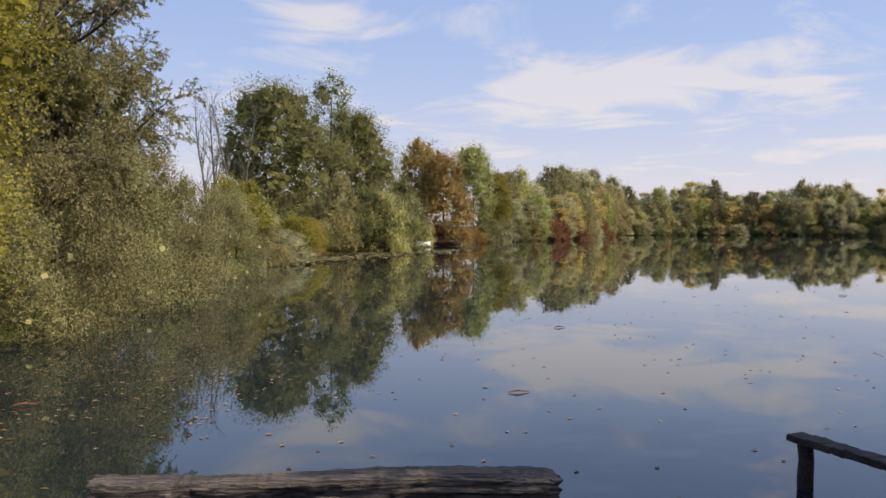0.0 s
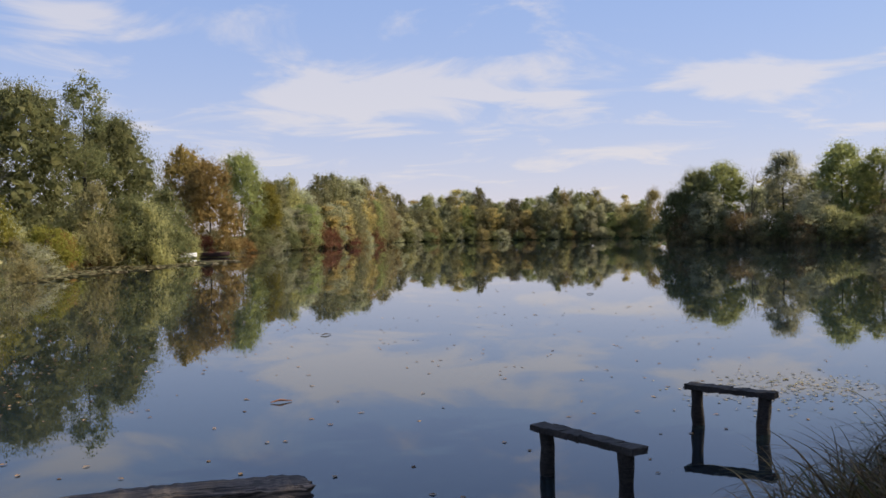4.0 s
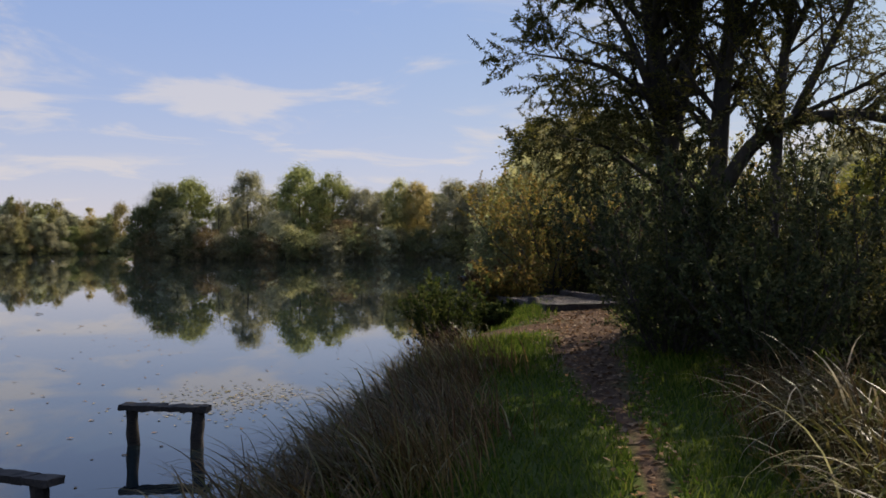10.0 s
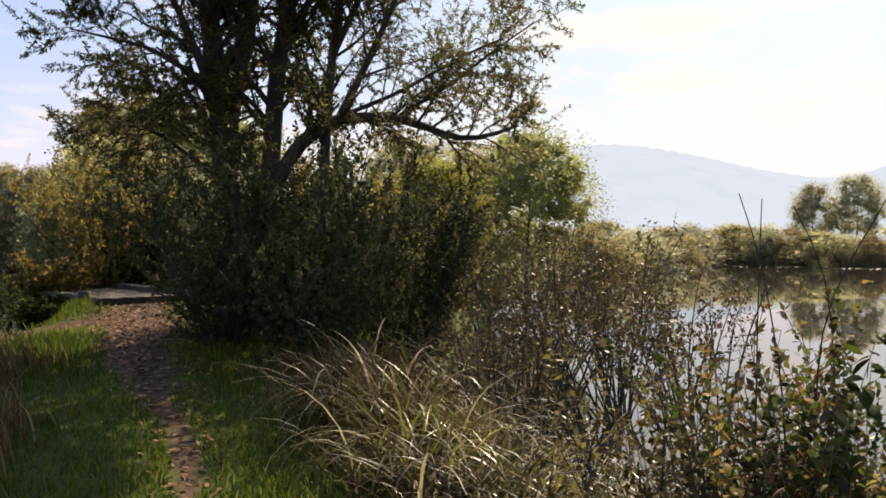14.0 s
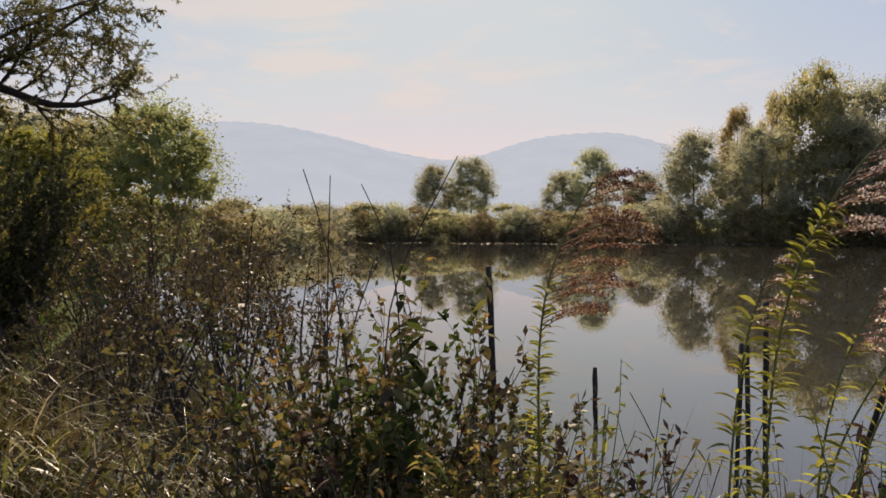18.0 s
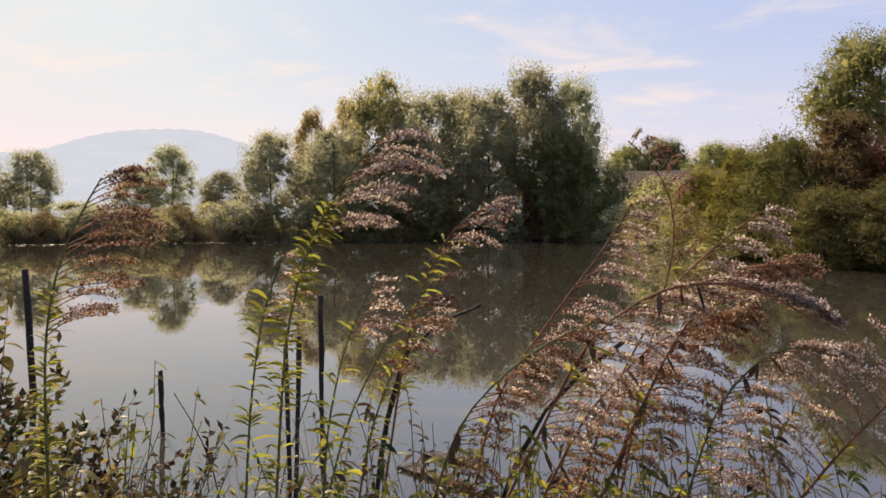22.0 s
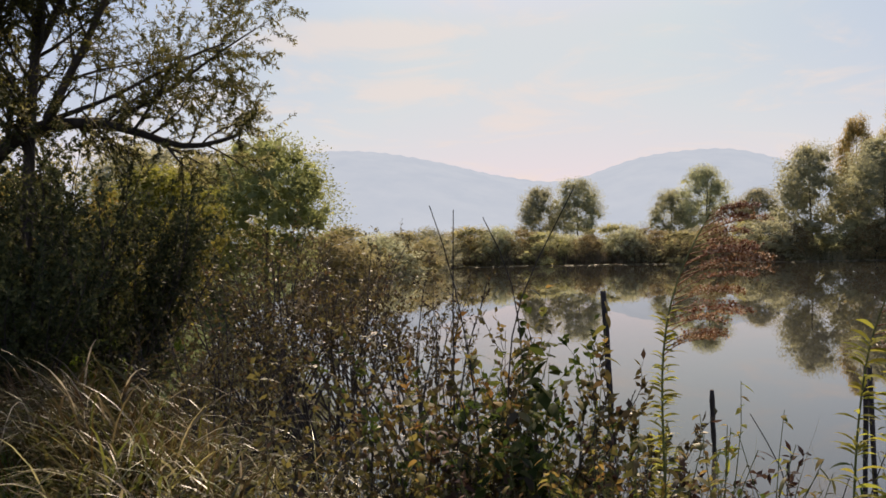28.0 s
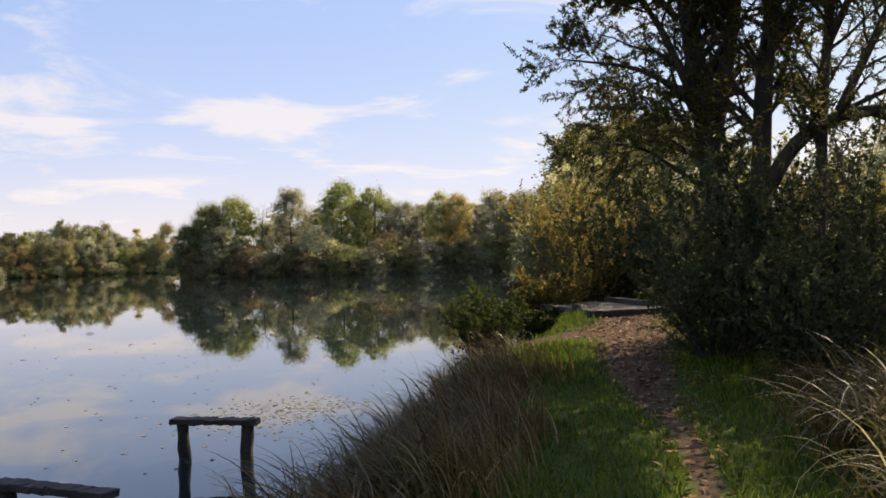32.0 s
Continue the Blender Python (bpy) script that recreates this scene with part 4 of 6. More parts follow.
def build_hills():
    az = np.arange(58, 140.01, 0.25)
    el = np.interp(az, *np.array(HILLS).T)
    el = np.convolve(np.pad(el, 6, mode="edge"), np.ones(13) / 13, "valid")
    el = el + 0.05 * np.sin(az * 7) * np.random.default_rng(3).uniform(0.2, 1, len(az))
    verts, rows = [], 9
    for k in range(rows):
        f = k / (rows - 1)
        far = 1400 + 900 * f
        for a, e in zip(az, el):
            verts.append((far * math.sin(radians(a)), far * math.cos(radians(a)), 2300 * math.tan(radians(e)) * math.sin(f * math.pi / 2) - 20 * (1 - f)))
    n = len(az)
    faces = [(k * n + j, (k + 1) * n + j, (k + 1) * n + j + 1, k * n + j + 1) for k in range(rows - 1) for j in range(n - 1)]
    return tagged(mesh_object("backdrop", verts, faces, hill_material(), smooth=True), "two wooded hills, a glowing backdrop with haze painted in pale blue", "hills", kind="structure")


build_hills()
# ---- things in and over the near water ----
LEAF["sedge"] = leaf_material("sedge_blades", [(0.034, 0.022, 0.012), (0.085, 0.062, 0.026), (0.080, 0.095, 0.022), (0.050, 0.034, 0.016), (0.170, 0.130, 0.070), (0.520, 0.460, 0.340)], 0.42, 0.42, gain=1.15, shine=0.35, spread=1.0)
LEAF["yellow_sedge"] = leaf_material("yellow_green_sedge_blades", [(0.040, 0.034, 0.016), (0.100, 0.110, 0.024), (0.220, 0.200, 0.045), (0.380, 0.320, 0.180), (0.080, 0.060, 0.026)], 0.45, 0.35, gain=1.0, shine=0.4, spread=1.0)
LEAF["bank_sedge"] = leaf_material("brown_sedge_blades", [(0.060, 0.036, 0.014), (0.120, 0.076, 0.028), (0.095, 0.100, 0.025), (0.200, 0.135, 0.058)], 0.35, 0.5, gain=0.8, shine=0.12, spread=1.0)
LEAF["dry_sedge"] = leaf_material("dry_sedge_blades", [(0.075, 0.036, 0.014), (0.130, 0.075, 0.030), (0.230, 0.150, 0.070)], 0.4, 0.5, gain=1.1, shine=0.2, spread=1.0)
LEAF["lawn"] = leaf_material("lawn_blades", [(0.046, 0.078, 0.012), (0.100, 0.145, 0.022), (0.200, 0.215, 0.042)], 0.5, gain=0.95, shine=0.0, spread=1.0)
LEAF["litter"] = leaf_material("fallen_leaves", [(0.085, 0.045, 0.025), (0.190, 0.120, 0.065), (0.260, 0.180, 0.115), (0.240, 0.120, 0.042)], 0.1, gain=1.0, spread=1.0)
LEAF["lily"] = leaf_material("lily_pads", [(0.090, 0.095, 0.045), (0.200, 0.180, 0.090), (0.290, 0.230, 0.140)], 0.05, 0.35, spread=1.0)
LEAF["fluff"] = leaf_material("seed_fluff", [(0.200, 0.090, 0.058), (0.440, 0.290, 0.225), (0.720, 0.610, 0.540), (0.900, 0.840, 0.790)], 0.6, 0.9, shine=0.0, spread=1.0)
LEAF["rust"] = leaf_material("rusty_seed_heads", [(0.130, 0.052, 0.028), (0.270, 0.125, 0.068), (0.400, 0.250, 0.170), (0.640, 0.520, 0.440)], 0.5, 0.9, shine=0.0, spread=1.0)
LEAF["weed"] = leaf_material("yellow_green_weed_leaves", [(0.060, 0.085, 0.016), (0.170, 0.195, 0.032), (0.320, 0.300, 0.055), (0.180, 0.110, 0.040)], 0.6, gain=1.1, spread=1.0)
LEAF["nettle"] = leaf_material("green_weed_leaves", [(0.028, 0.050, 0.014), (0.070, 0.104, 0.024), (0.150, 0.165, 0.044)], 0.5, gain=0.92, spread=1.0)
LEAF["withered"] = leaf_material("withered_leaves", [(0.030, 0.017, 0.014), (0.075, 0.042, 0.030), (0.150, 0.095, 0.060)], 0.3, spread=1.0)
LEAF["scrub"] = leaf_material("scrub_leaves", [(0.034, 0.027, 0.017), (0.070, 0.054, 0.026), (0.110, 0.100, 0.032), (0.190, 0.160, 0.052), (0.100, 0.056, 0.032)], 0.40, 0.5, shine=0.22, spread=1.0)
LEAF["autumn"] = leaf_material("mixed_autumn_leaves", [(0.100, 0.110, 0.032), (0.210, 0.180, 0.050), (0.300, 0.175, 0.055), (0.180, 0.165, 0.050)], 0.5, gain=1.05, spread=1.0)
STEM = {
    "green": plain_material("green_stems", (0.060, 0.075, 0.020), (0.140, 0.150, 0.045), 30),
    "rust": plain_material("rusty_stems", (0.120, 0.040, 0.018), (0.260, 0.100, 0.040), 30),
    "dark": plain_material("dark_stems", (0.018, 0.014, 0.010), (0.060, 0.046, 0.034), 30),
}


def box_part(name, size, m, material, parent, rng, worn=0.006, label=""):
    """A sawn piece of timber with worn, uneven edges."""
    bm = bmesh.new()
    bmesh.ops.create_cube(bm, size=1.0)
    bmesh.ops.scale(bm, vec=size, verts=bm.verts)
    long_edges = [e for e in bm.edges if abs((e.verts[0].co - e.verts[1].co).length - max(size)) < 1e-4]
    bmesh.ops.subdivide_edges(bm, edges=long_edges, cuts=9)
    bmesh.ops.bevel(bm, geom=bm.edges[:], offset=min(size) * 0.09, segments=1, affect="EDGES", clamp_overlap=True)
    for v in bm.verts:
        v.co += Vector(rng.normal(size=3) * worn)
    bm.transform(m)
    return part(name, bm, material, parent, label)


def water_stand(name, ends, base, label, seed):
    """A plank on two posts that stand in the lake."""
    rng = np.random.default_rng(seed)
    a, b = (np.array(p, float) for p in ends)
    root = new(name)
    mid = (a + b) / 2
    root.location = (mid[0], mid[1], 0)
    d = b - a
    turn = math.degrees(math.atan2(d[1], d[0]))
    tilt = -math.degrees(math.atan2(d[2], math.hypot(d[0], d[1])))
    run = float(np.linalg.norm(d))
    box_part("plank", (run, 0.17, 0.055), pose(0, 0, mid[2] - 0.03, 0, tilt, turn), WET_WOOD, root, rng)
    for top, foot in zip((0.11, 0.87), base):
        p = a + d * top
        hi = np.array([p[0] - mid[0], p[1] - mid[1], p[2] - 0.05])
        lo = np.array([foot[0] - mid[0], foot[1] - mid[1], -0.75])
        low_dir = lo - hi
        k = np.linspace(0, 1, 9)
        pts = hi + k[:, None] * low_dir + rng.normal(size=(9, 3)) * np.array([0.006, 0.006, 0])
        tubes("post", [(np.vstack([hi + [0, 0, 0.012], pts]), np.r_[0.02, 0.064 + rng.normal(size=9) * 0.004])], WET_WOOD, root, sides=8)
    return tagged(root, label, "water stand", "stands in the lake")


water_stand("fishing_stand", [(2.41, 7.59, 0.43), (2.83, 6.56, 0.43)], [(2.54, 7.66), (2.90, 6.98)], "weathered plank on two dark posts standing in the lake", 1)
water_stand("fishing_stand", [(4.50, 8.82, 0.45), (5.08, 8.14, 0.43)], [(4.82, 9.08), (5.08, 8.38)], "short dark plank on two leaning posts in the lake", 2)


def split_log(name, a, b, radius, label, seed, parent=None):
    """A weathered, cracked log with flattened top."""
    rng = np.random.default_rng(seed)
    a, b = np.array(a, float), np.array(b, float)
    k, sides = 80, 30
    s = np.linspace(0, 1, k)
    axis = a + (b - a) * s[:, None]
    axis[:, 2] += 0.02 * np.sin(s * 5 + seed) + rng.normal(size=k) * 0.003
    ang = np.linspace(0, 2 * np.pi, sides, endpoint=False)
    groove = rng.uniform(-0.16, 0.10, sides)
    d = unit(b - a)
    u = unit(np.cross(d, [0, 0, 1]))
    w = np.cross(u, d)
    ring = []
    for n in range(k):
        groove = np.clip(groove * 0.995 + rng.normal(size=sides) * 0.022, -0.3, 0.12)
        r = radius * (1 + groove)
        prof = np.stack([r * np.cos(ang), np.minimum(r * np.sin(ang), radius * (0.62 + 0.012 * rng.normal()))], 1)
        jag = d * rng.normal(size=sides)[:, None] * (0.03 if n in (0, k - 1) else 0.0)
        ring.append(axis[n] + prof[:, :1] * u + prof[:, 1:] * w + jag)
    V = np.concatenate(ring + [axis[:1] - d * 0.01, axis[-1:] + d * 0.01])
    F = [(n * sides + j, n * sides + (j + 1) % sides, (n + 1) * sides + (j + 1) % sides, (n + 1) * sides + j) for n in range(k - 1) for j in range(sides)]
    F += [(k * sides, (j + 1) % sides, j) for j in range(sides)] + [(k * sides + 1, (k - 1) * sides + j, (k - 1) * sides + (j + 1) % sides) for j in range(sides)]
    return mesh_object(name, V, F, OLD_WOOD, parent, label)


jetty = tagged(new("log_jetty"), "low jetty of weathered grey split logs at the water", "jetty")
split_log("log", (-2.43, 5.98, 0.43), (0.37, 6.18, 0.405), 0.145, "", 4, jetty)
split_log("log", (-2.60, 5.62, 0.37), (0.36, 5.80, 0.33), 0.14, "", 7, jetty)
for px, py in ((-2.1, 5.85), (0.05, 6.0)):
    tubes("post", [([(px, py, -0.8), (px, py, 0.0), (px, py + 0.01, 0.36)], [0.09, 0.09, 0.085])], WET_WOOD, jetty, sides=10)


def scatter_in(ring, n, box, rng, margin=0.15):
    """Random places on a lake within a box x0, y0, x1, y1."""
    p = rng.uniform((box[0], box[1]), (box[2], box[3]), (n, 2))
    return p[shore_distance(p, ring) > margin]


def flat_leaves(name, places, size, material, label, rng, lift=0.004, category="leaves"):
    n = len(places)
    c = np.c_[places, np.full(n, lift)]
    a = rng.uniform(0, 6.28, n)
    along = np.stack([np.cos(a), np.sin(a), rng.normal(size=n) * 0.04], 1)
    q = leaf_quads(c, along, np.tile([0, 0, 1.0], (n, 1)), size, size * 0.6, rng)
    return tagged(leafy(name, q, material), label, category, kind="stuff")


rng = np.random.default_rng(11)
near = scatter_in(NORTH_LAKE, 1500, (-9, 6, 12, 22), rng)
thick = scatter_in(NORTH_LAKE, 420, (-7.5, 9, -2.5, 17), rng)
mid = scatter_in(NORTH_LAKE, 420, (-8, 20, 25, 48), rng)
flat_leaves("floating_leaves", np.concatenate([near[:430], thick]), 0.075, LEAF["litter"], "scattered brown leaves floating on the lake", rng)
flat_leaves("floating_leaves", mid[:200], 0.14, LEAF["litter"], "scattered pale leaves floating far out on the lake", rng)
for k, (bx, by, ang) in enumerate(((2.0, 18.5, 0.5), (0.6, 11.5, 0.2), (-3.9, 12.4, 0.9), (-5.0, 10.6, 0.3), (11.5, 27.0, 0.1))):
    d = np.array([math.cos(ang), math.sin(ang), 0])
    c = np.array([bx, by, 0.012])
    bit = tubes("floating_twig", [(np.array([c - d * 0.14, c - d * 0.03 + [0, 0, 0.02], c + d * 0.12]), [0.006, 0.014, 0.005])], STEM["rust"] if k % 2 else STEM["dark"], sides=6)
    tagged(bit, "small dead twig floating on the lake", "twig", "floating twigs")
for ring, (cx, cy, rx, ry), n in ((NORTH_LAKE, (6.95, 10.3, 1.5, 1.3), 420), (SOUTH_LAKE, (13.8, -11.3, 1.7, 0.9), 90), (NORTH_LAKE, (-6.0, 66.0, 5, 3), 160)):
    p = np.array([cx, cy]) + rng.normal(size=(n, 2)) * [rx * 0.5, ry * 0.5]
    p = p[shore_distance(p, ring) > 0.05]
    flat_leaves("lily_pads", p, 0.065 if cy < 60 else 0.7, LEAF["lily"], "pale lily pads and weed lying on the water", rng, 0.006, "water plants")
f = rng.uniform(0, 1, 900)
far_scum = np.stack([np.interp(f, [0, 0.3, 0.65, 1], [-9.0, -6.6, -2.9, 1.2]), np.interp(f, [0, 0.3, 0.65, 1], [45.0, 54, 65, 75])], 1)
far_scum = far_scum + rng.normal(size=far_scum.shape) * [0.5, 0.9] + np.outer(rng.uniform(-1.6, 0.3, 900), [0.94, -0.34])
far_scum = far_scum[shore_distance(far_scum, NORTH_LAKE) > 0.2]
flat_leaves("lily_pads", far_scum, 0.8, LEAF["lily"], "pale mat of weed along the far shore", rng, 0.006, "water plants")


# ---- the bank ----
def bank_spots(n, box, rng, edge=0.35):
    p = rng.uniform((box[0], box[1]), (box[2], box[3]), (n, 2))
    d = np.maximum(shore_distance(p, NORTH_LAKE), shore_distance(p, SOUTH_LAKE))
    return p[d < -edge]


rng = np.random.default_rng(21)
p = np.concatenate([bank_spots(190000, (1.5, -1.5, 17, 12.5), rng, 0.3), bank_spots(50000, (-7, -5, 1.5, 4.6), rng, 0.3), bank_spots(6000, (1.5, -5, 8, -1.5), rng, 0.3)])
off = path_distance(p) + 0.12 * ripple(p, 3.0, 9)
wide = np.interp(p[:, 0], [4.5, 5.75, 6.8, 8, 10, 12], [0.05, 0.08, 0.2, 0.42, 0.68, 0.75])
p = p[(off > wide * rng.uniform(0.5, 1.4, len(p))) & (side_distance(p) > 0.45 * rng.uniform(0.5, 1.4, len(p)))]
tall = np.interp(np.linalg.norm(p, axis=1), [2, 16], [0.07, 0.10]) * (1 + 0.5 * ripple(p, 1.1, 4))
g = np.c_[p, ground_height(p) - 0.01]
rails = blade_rails(g, rng.uniform(0, 6.28, len(p)), np.clip(tall, 0.03, 0.2) * rng.uniform(0.6, 1.4, len(p)), rng.uniform(0.1, 0.7, len(p)), rng.uniform(0.2, 1.1, len(p)), 0.014, rng, 3)
tagged(new("grass", strips_mesh("grass", rails, LEAF["lawn"])), "short green grass on the bank", "grass", kind="stuff")
q = bank_spots(34000, (2, 0, 16, 12), rng, 0.3)
q = q[path_distance(q) < np.interp(q[:, 0], [3, 6, 9, 12], [0.25, 0.35, 1.0, 1.5]) * rng.uniform(0.3, 1.0, len(q))]
c = np.c_[q, ground_height(q) + 0.012]
a = rng.uniform(0, 6.28, len(c))
lq = leaf_quads(c, np.stack([np.cos(a), np.sin(a), rng.normal(size=len(c)) * 0.25], 1), unit(rng.normal(size=(len(c), 3)) * 0.35 + [0, 0, 1]), 0.06, 0.04, rng)
tagged(leafy("fallen_leaves", lq, LEAF["litter"]), "dry brown leaves fallen on the path", "leaves", kind="stuff")


def sedge_tuft(x, y, count, tall, lean_az, seed, kind="sedge", wide=0.35, bend=1.9, label="", blade=(0.006, 0.016), lean=(0.05, 0.6)):
    rng = np.random.default_rng(seed)
    root = new("sedge_tussock")
    z = max(height(x, y), -0.04)
    root.location = (x, y, z)
    b = np.c_[rng.normal(size=(count, 2)) * wide * 0.45, np.full(count, -0.02)]
    az = radians(lean_az) + rng.normal(size=count) * 0.9
    ln = tall * rng.uniform(0.55, 1.25, count)
    rails = blade_rails(b, az, ln, rng.uniform(*lean, count), bend * rng.uniform(0.5, 1.25, count), rng.uniform(*blade, count), rng, 9)
    ob = tagged(new("tuft", strips_mesh("tuft", rails, LEAF[kind])), kind="stuff")
    ob.parent = root
    return tagged(root, label or "arching sedge tussock, half dry, on the bank edge", "sedge", "sedge tussocks on the bank")


# lake side of the path: blades arch out over the water
rng = np.random.default_rng(31)
for n in range(34):
    f = (n + rng.uniform(0, 0.7)) / 34
    x = np.interp(f, [0, 0.35, 0.7, 1], [2.9, 4.5, 6.4, 8.7]) + rng.uniform(-0.15, 0.3)
    y = np.interp(f, [0, 0.35, 0.7, 1], [4.35, 5.35, 6.85, 8.75]) + rng.uniform(-0.4, 0.1)
    sedge_tuft(x, y, 230, np.interp(f, [0, 0.5, 1], [0.58, 0.55, 0.42]) * rng.uniform(0.8, 1.1), 325 + rng.uniform(-50, 50), 100 + n, "bank_sedge" if n % 3 else "dry_sedge", 0.5, 1.8, "brown sedge tussock drooping over the lake", (0.007, 0.017), (0.3, 1.3))
for n in range(10):
    f = (n + rng.uniform(0, 0.7)) / 10
    sedge_tuft(np.interp(f, [0, 1], [3.6, 7.6]) + rng.uniform(-0.1, 0.3), np.interp(f, [0, 1], [4.2, 7.0]) + rng.uniform(-0.5, 0), 60, 0.45 * rng.uniform(0.8, 1.1), rng.uniform(250, 360), 150 + n, "dry_sedge", 0.4, 0.7)
for n in range(26):
    f = (n + rng.uniform(0, 0.7)) / 26
    x = np.interp(f, [0, 0.35, 0.7, 1], [3.7, 5.1, 6.9, 8.5]) + rng.uniform(-0.2, 0.2)
    y = np.interp(f, [0, 0.35, 0.7, 1], [4.15, 5.2, 6.75, 8.1]) + rng.uniform(-0.25, 0.15)
    sedge_tuft(x, y, 90, rng.uniform(0.34, 0.55), rng.uniform(260, 380), 860 + n, ("dry_sedge", "bank_sedge", "yellow_sedge")[n % 3], 0.42, 1.5, "reddish brown withered growth at the edge of the grass", (0.006, 0.016), (0.0, 0.7))
# pond side
for n in range(38):
    f = (n + rng.uniform(0, 0.7)) / 38
    x = np.interp(f, [0, 0.4, 1], [2.5, 4.4, 7.4]) + rng.uniform(-0.2, 0.2)
    y = np.interp(f, [0, 0.4, 1], [-0.7, 1.15, 2.9]) + rng.uniform(-0.3, 0.3)
    tall = np.interp(f, [0, 0.3, 0.7, 1], [0.6, 0.8, 0.95, 0.8]) * rng.uniform(0.85, 1.1)
    away = rng.uniform(190, 330)
    sedge_tuft(x, y, 55, tall, away, 200 + n, "yellow_sedge" if n % 3 == 0 and f < 0.5 else "sedge", 0.42, 2.4, "arching pale sedge tussock beside the pond", (0.010, 0.026))
    sedge_tuft(x, y, 90, tall * 0.7, away, 260 + n, "bank_sedge", 0.5, 1.9, "brown shaded sedge tussock beside the pond", (0.008, 0.018))
for n in range(20):
    f = (n + rng.uniform(0, 0.7)) / 20
    x, y = np.interp(f, [0, 0.5, 1], [3.9, 4.6, 5.8]) + rng.uniform(-0.15, 0.35), np.interp(f, [0, 0.5, 1], [-0.75, 0.15, 1.25]) + rng.uniform(-0.2, 0.15)
    sedge_tuft(x, y, 70, rng.uniform(1.05, 1.35), rng.uniform(150, 330), 330 + n, "yellow_sedge" if n % 3 else "sedge", 0.35, 2.2, "yellow-green sedge tussock beside the pond", (0.008, 0.020))

for n in range(7):
    sedge_tuft(6.3 + 0.25 * n + rng.uniform(-0.1, 0.1), 2.65 + 0.16 * n + rng.uniform(-0.15, 0.15), 70, rng.uniform(0.45, 0.62), rng.uniform(230, 340), 380 + n, "dry_sedge", 0.45, 1.2, "reddish brown dry tussock beside the path", (0.006, 0.014))
# planked footbridge at the bend of the path
rng = np.random.default_rng(41)
deck = tagged(new("plank_bridge"), "low bridge of grey weathered planks on the path", "bridge")
o, u = np.array([12.55, 9.2]), unit(np.array([1.2, -0.72]))
v = np.array([0.72, 1.2]) / np.linalg.norm([0.72, 1.2])
ang = math.degrees(math.atan2(u[1], u[0]))
for n in range(11):
    c = o + u * 0.75 + v * (0.12 + n * 0.27)
    z = height(*c)
    box_part("plank", (1.55, 0.25, 0.05), pose(c[0], c[1], z + 0.07, 0, 0, ang + rng.normal() * 0.8), OLD_WOOD, deck, rng, 0.004)
for s in (0.02, 1.5):
    c = o + u * s + v * 1.5
    box_part("beam", (3.1, 0.13, 0.14), pose(c[0], c[1], height(*c) + 0.10, 0, 0, math.degrees(math.atan2(v[1], v[0]))), OLD_WOOD, deck, rng, 0.004)
c = o - v * 0.08 + u * 0.7
box_part("beam", (1.9, 0.16, 0.13), pose(c[0], c[1], height(*c) + 0.04, 0, 0, ang), WET_WOOD, deck, rng, 0.005)
stump = tubes("tree_stump", [([(13.0, 10.0, 0.7), (13.0, 10.0, 0.95), (13.0, 10.01, 1.08), (13.0, 10.01, 1.09)], [0.13, 0.11, 0.105, 0.0])], BARK, sides=12)
tagged(stump, "short dark tree stump beside the path", "stump")
pier = tagged(new("mooring_stage"), "dark old wooden stage at the water beyond the bush", "stage")
box_part("deck", (1.3, 0.8, 0.09), pose(18.7, 15.9, 1.13, 0, 0, -38), WET_WOOD, pier, rng)
for px, py in ((18.2, 16.1), (19.0, 15.45), (18.5, 16.4), (19.3, 15.75)):
    tubes("post", [([(px, py, -0.7), (px, py, 0.3), (px, py, 1.1)], [0.05, 0.05, 0.045])], WET_WOOD, pier, sides=8)


# ---- bushes by the path ----
def stemmed_bush(name, x, y, tall, wide, stems, twigs, leaves, leaf, kind, label, seed, stem="dark", z=None, rise=0.10, thick=0.014, low=0.3):
    """Stems fanning out from one root, with side twigs that carry the leaves."""
    rng = np.random.default_rng(seed)
    root = new(name)
    root.location = (x, y, height(x, y) if z is None else z)
    paths, fine = [], []
    for s in range(stems):
        a, tilt = rng.uniform(0, 6.28), np.sqrt(rng.uniform(0.02, 1)) * math.atan(wide / 2 / tall * 1.25)
        d = (math.cos(a) * math.sin(tilt), math.sin(a) * math.sin(tilt), math.cos(tilt))
        st = (math.cos(a) * 0.12 * wide * rng.uniform(0, 1), math.sin(a) * 0.12 * wide * rng.uniform(0, 1), -0.1)
        p, r = twig_paths(rng, st, d, tall * rng.uniform(0.75, 1.1) / max(0.6, math.cos(tilt) ** 0.5), thick * rng.uniform(0.6, 1.1), 8, 0.10, 0.02)
        paths.append((p, r))
        fine += branch_out(rng, p, r, twigs, tall * 0.30, 0.75, [], low, rise, 0.18)
    for one in paths:
        tubes("stem", [one], STEM[stem], root, sides=5)
    tagged(tubes("brushwood", fine, STEM[stem], root, sides=3), kind="stuff")
    leafy("foliage", leaves_on(rng, fine, leaves, leaf, leaf * 0.52, 0.25, 0.9), LEAF[kind], root)
    return tagged(root, label, "bush")


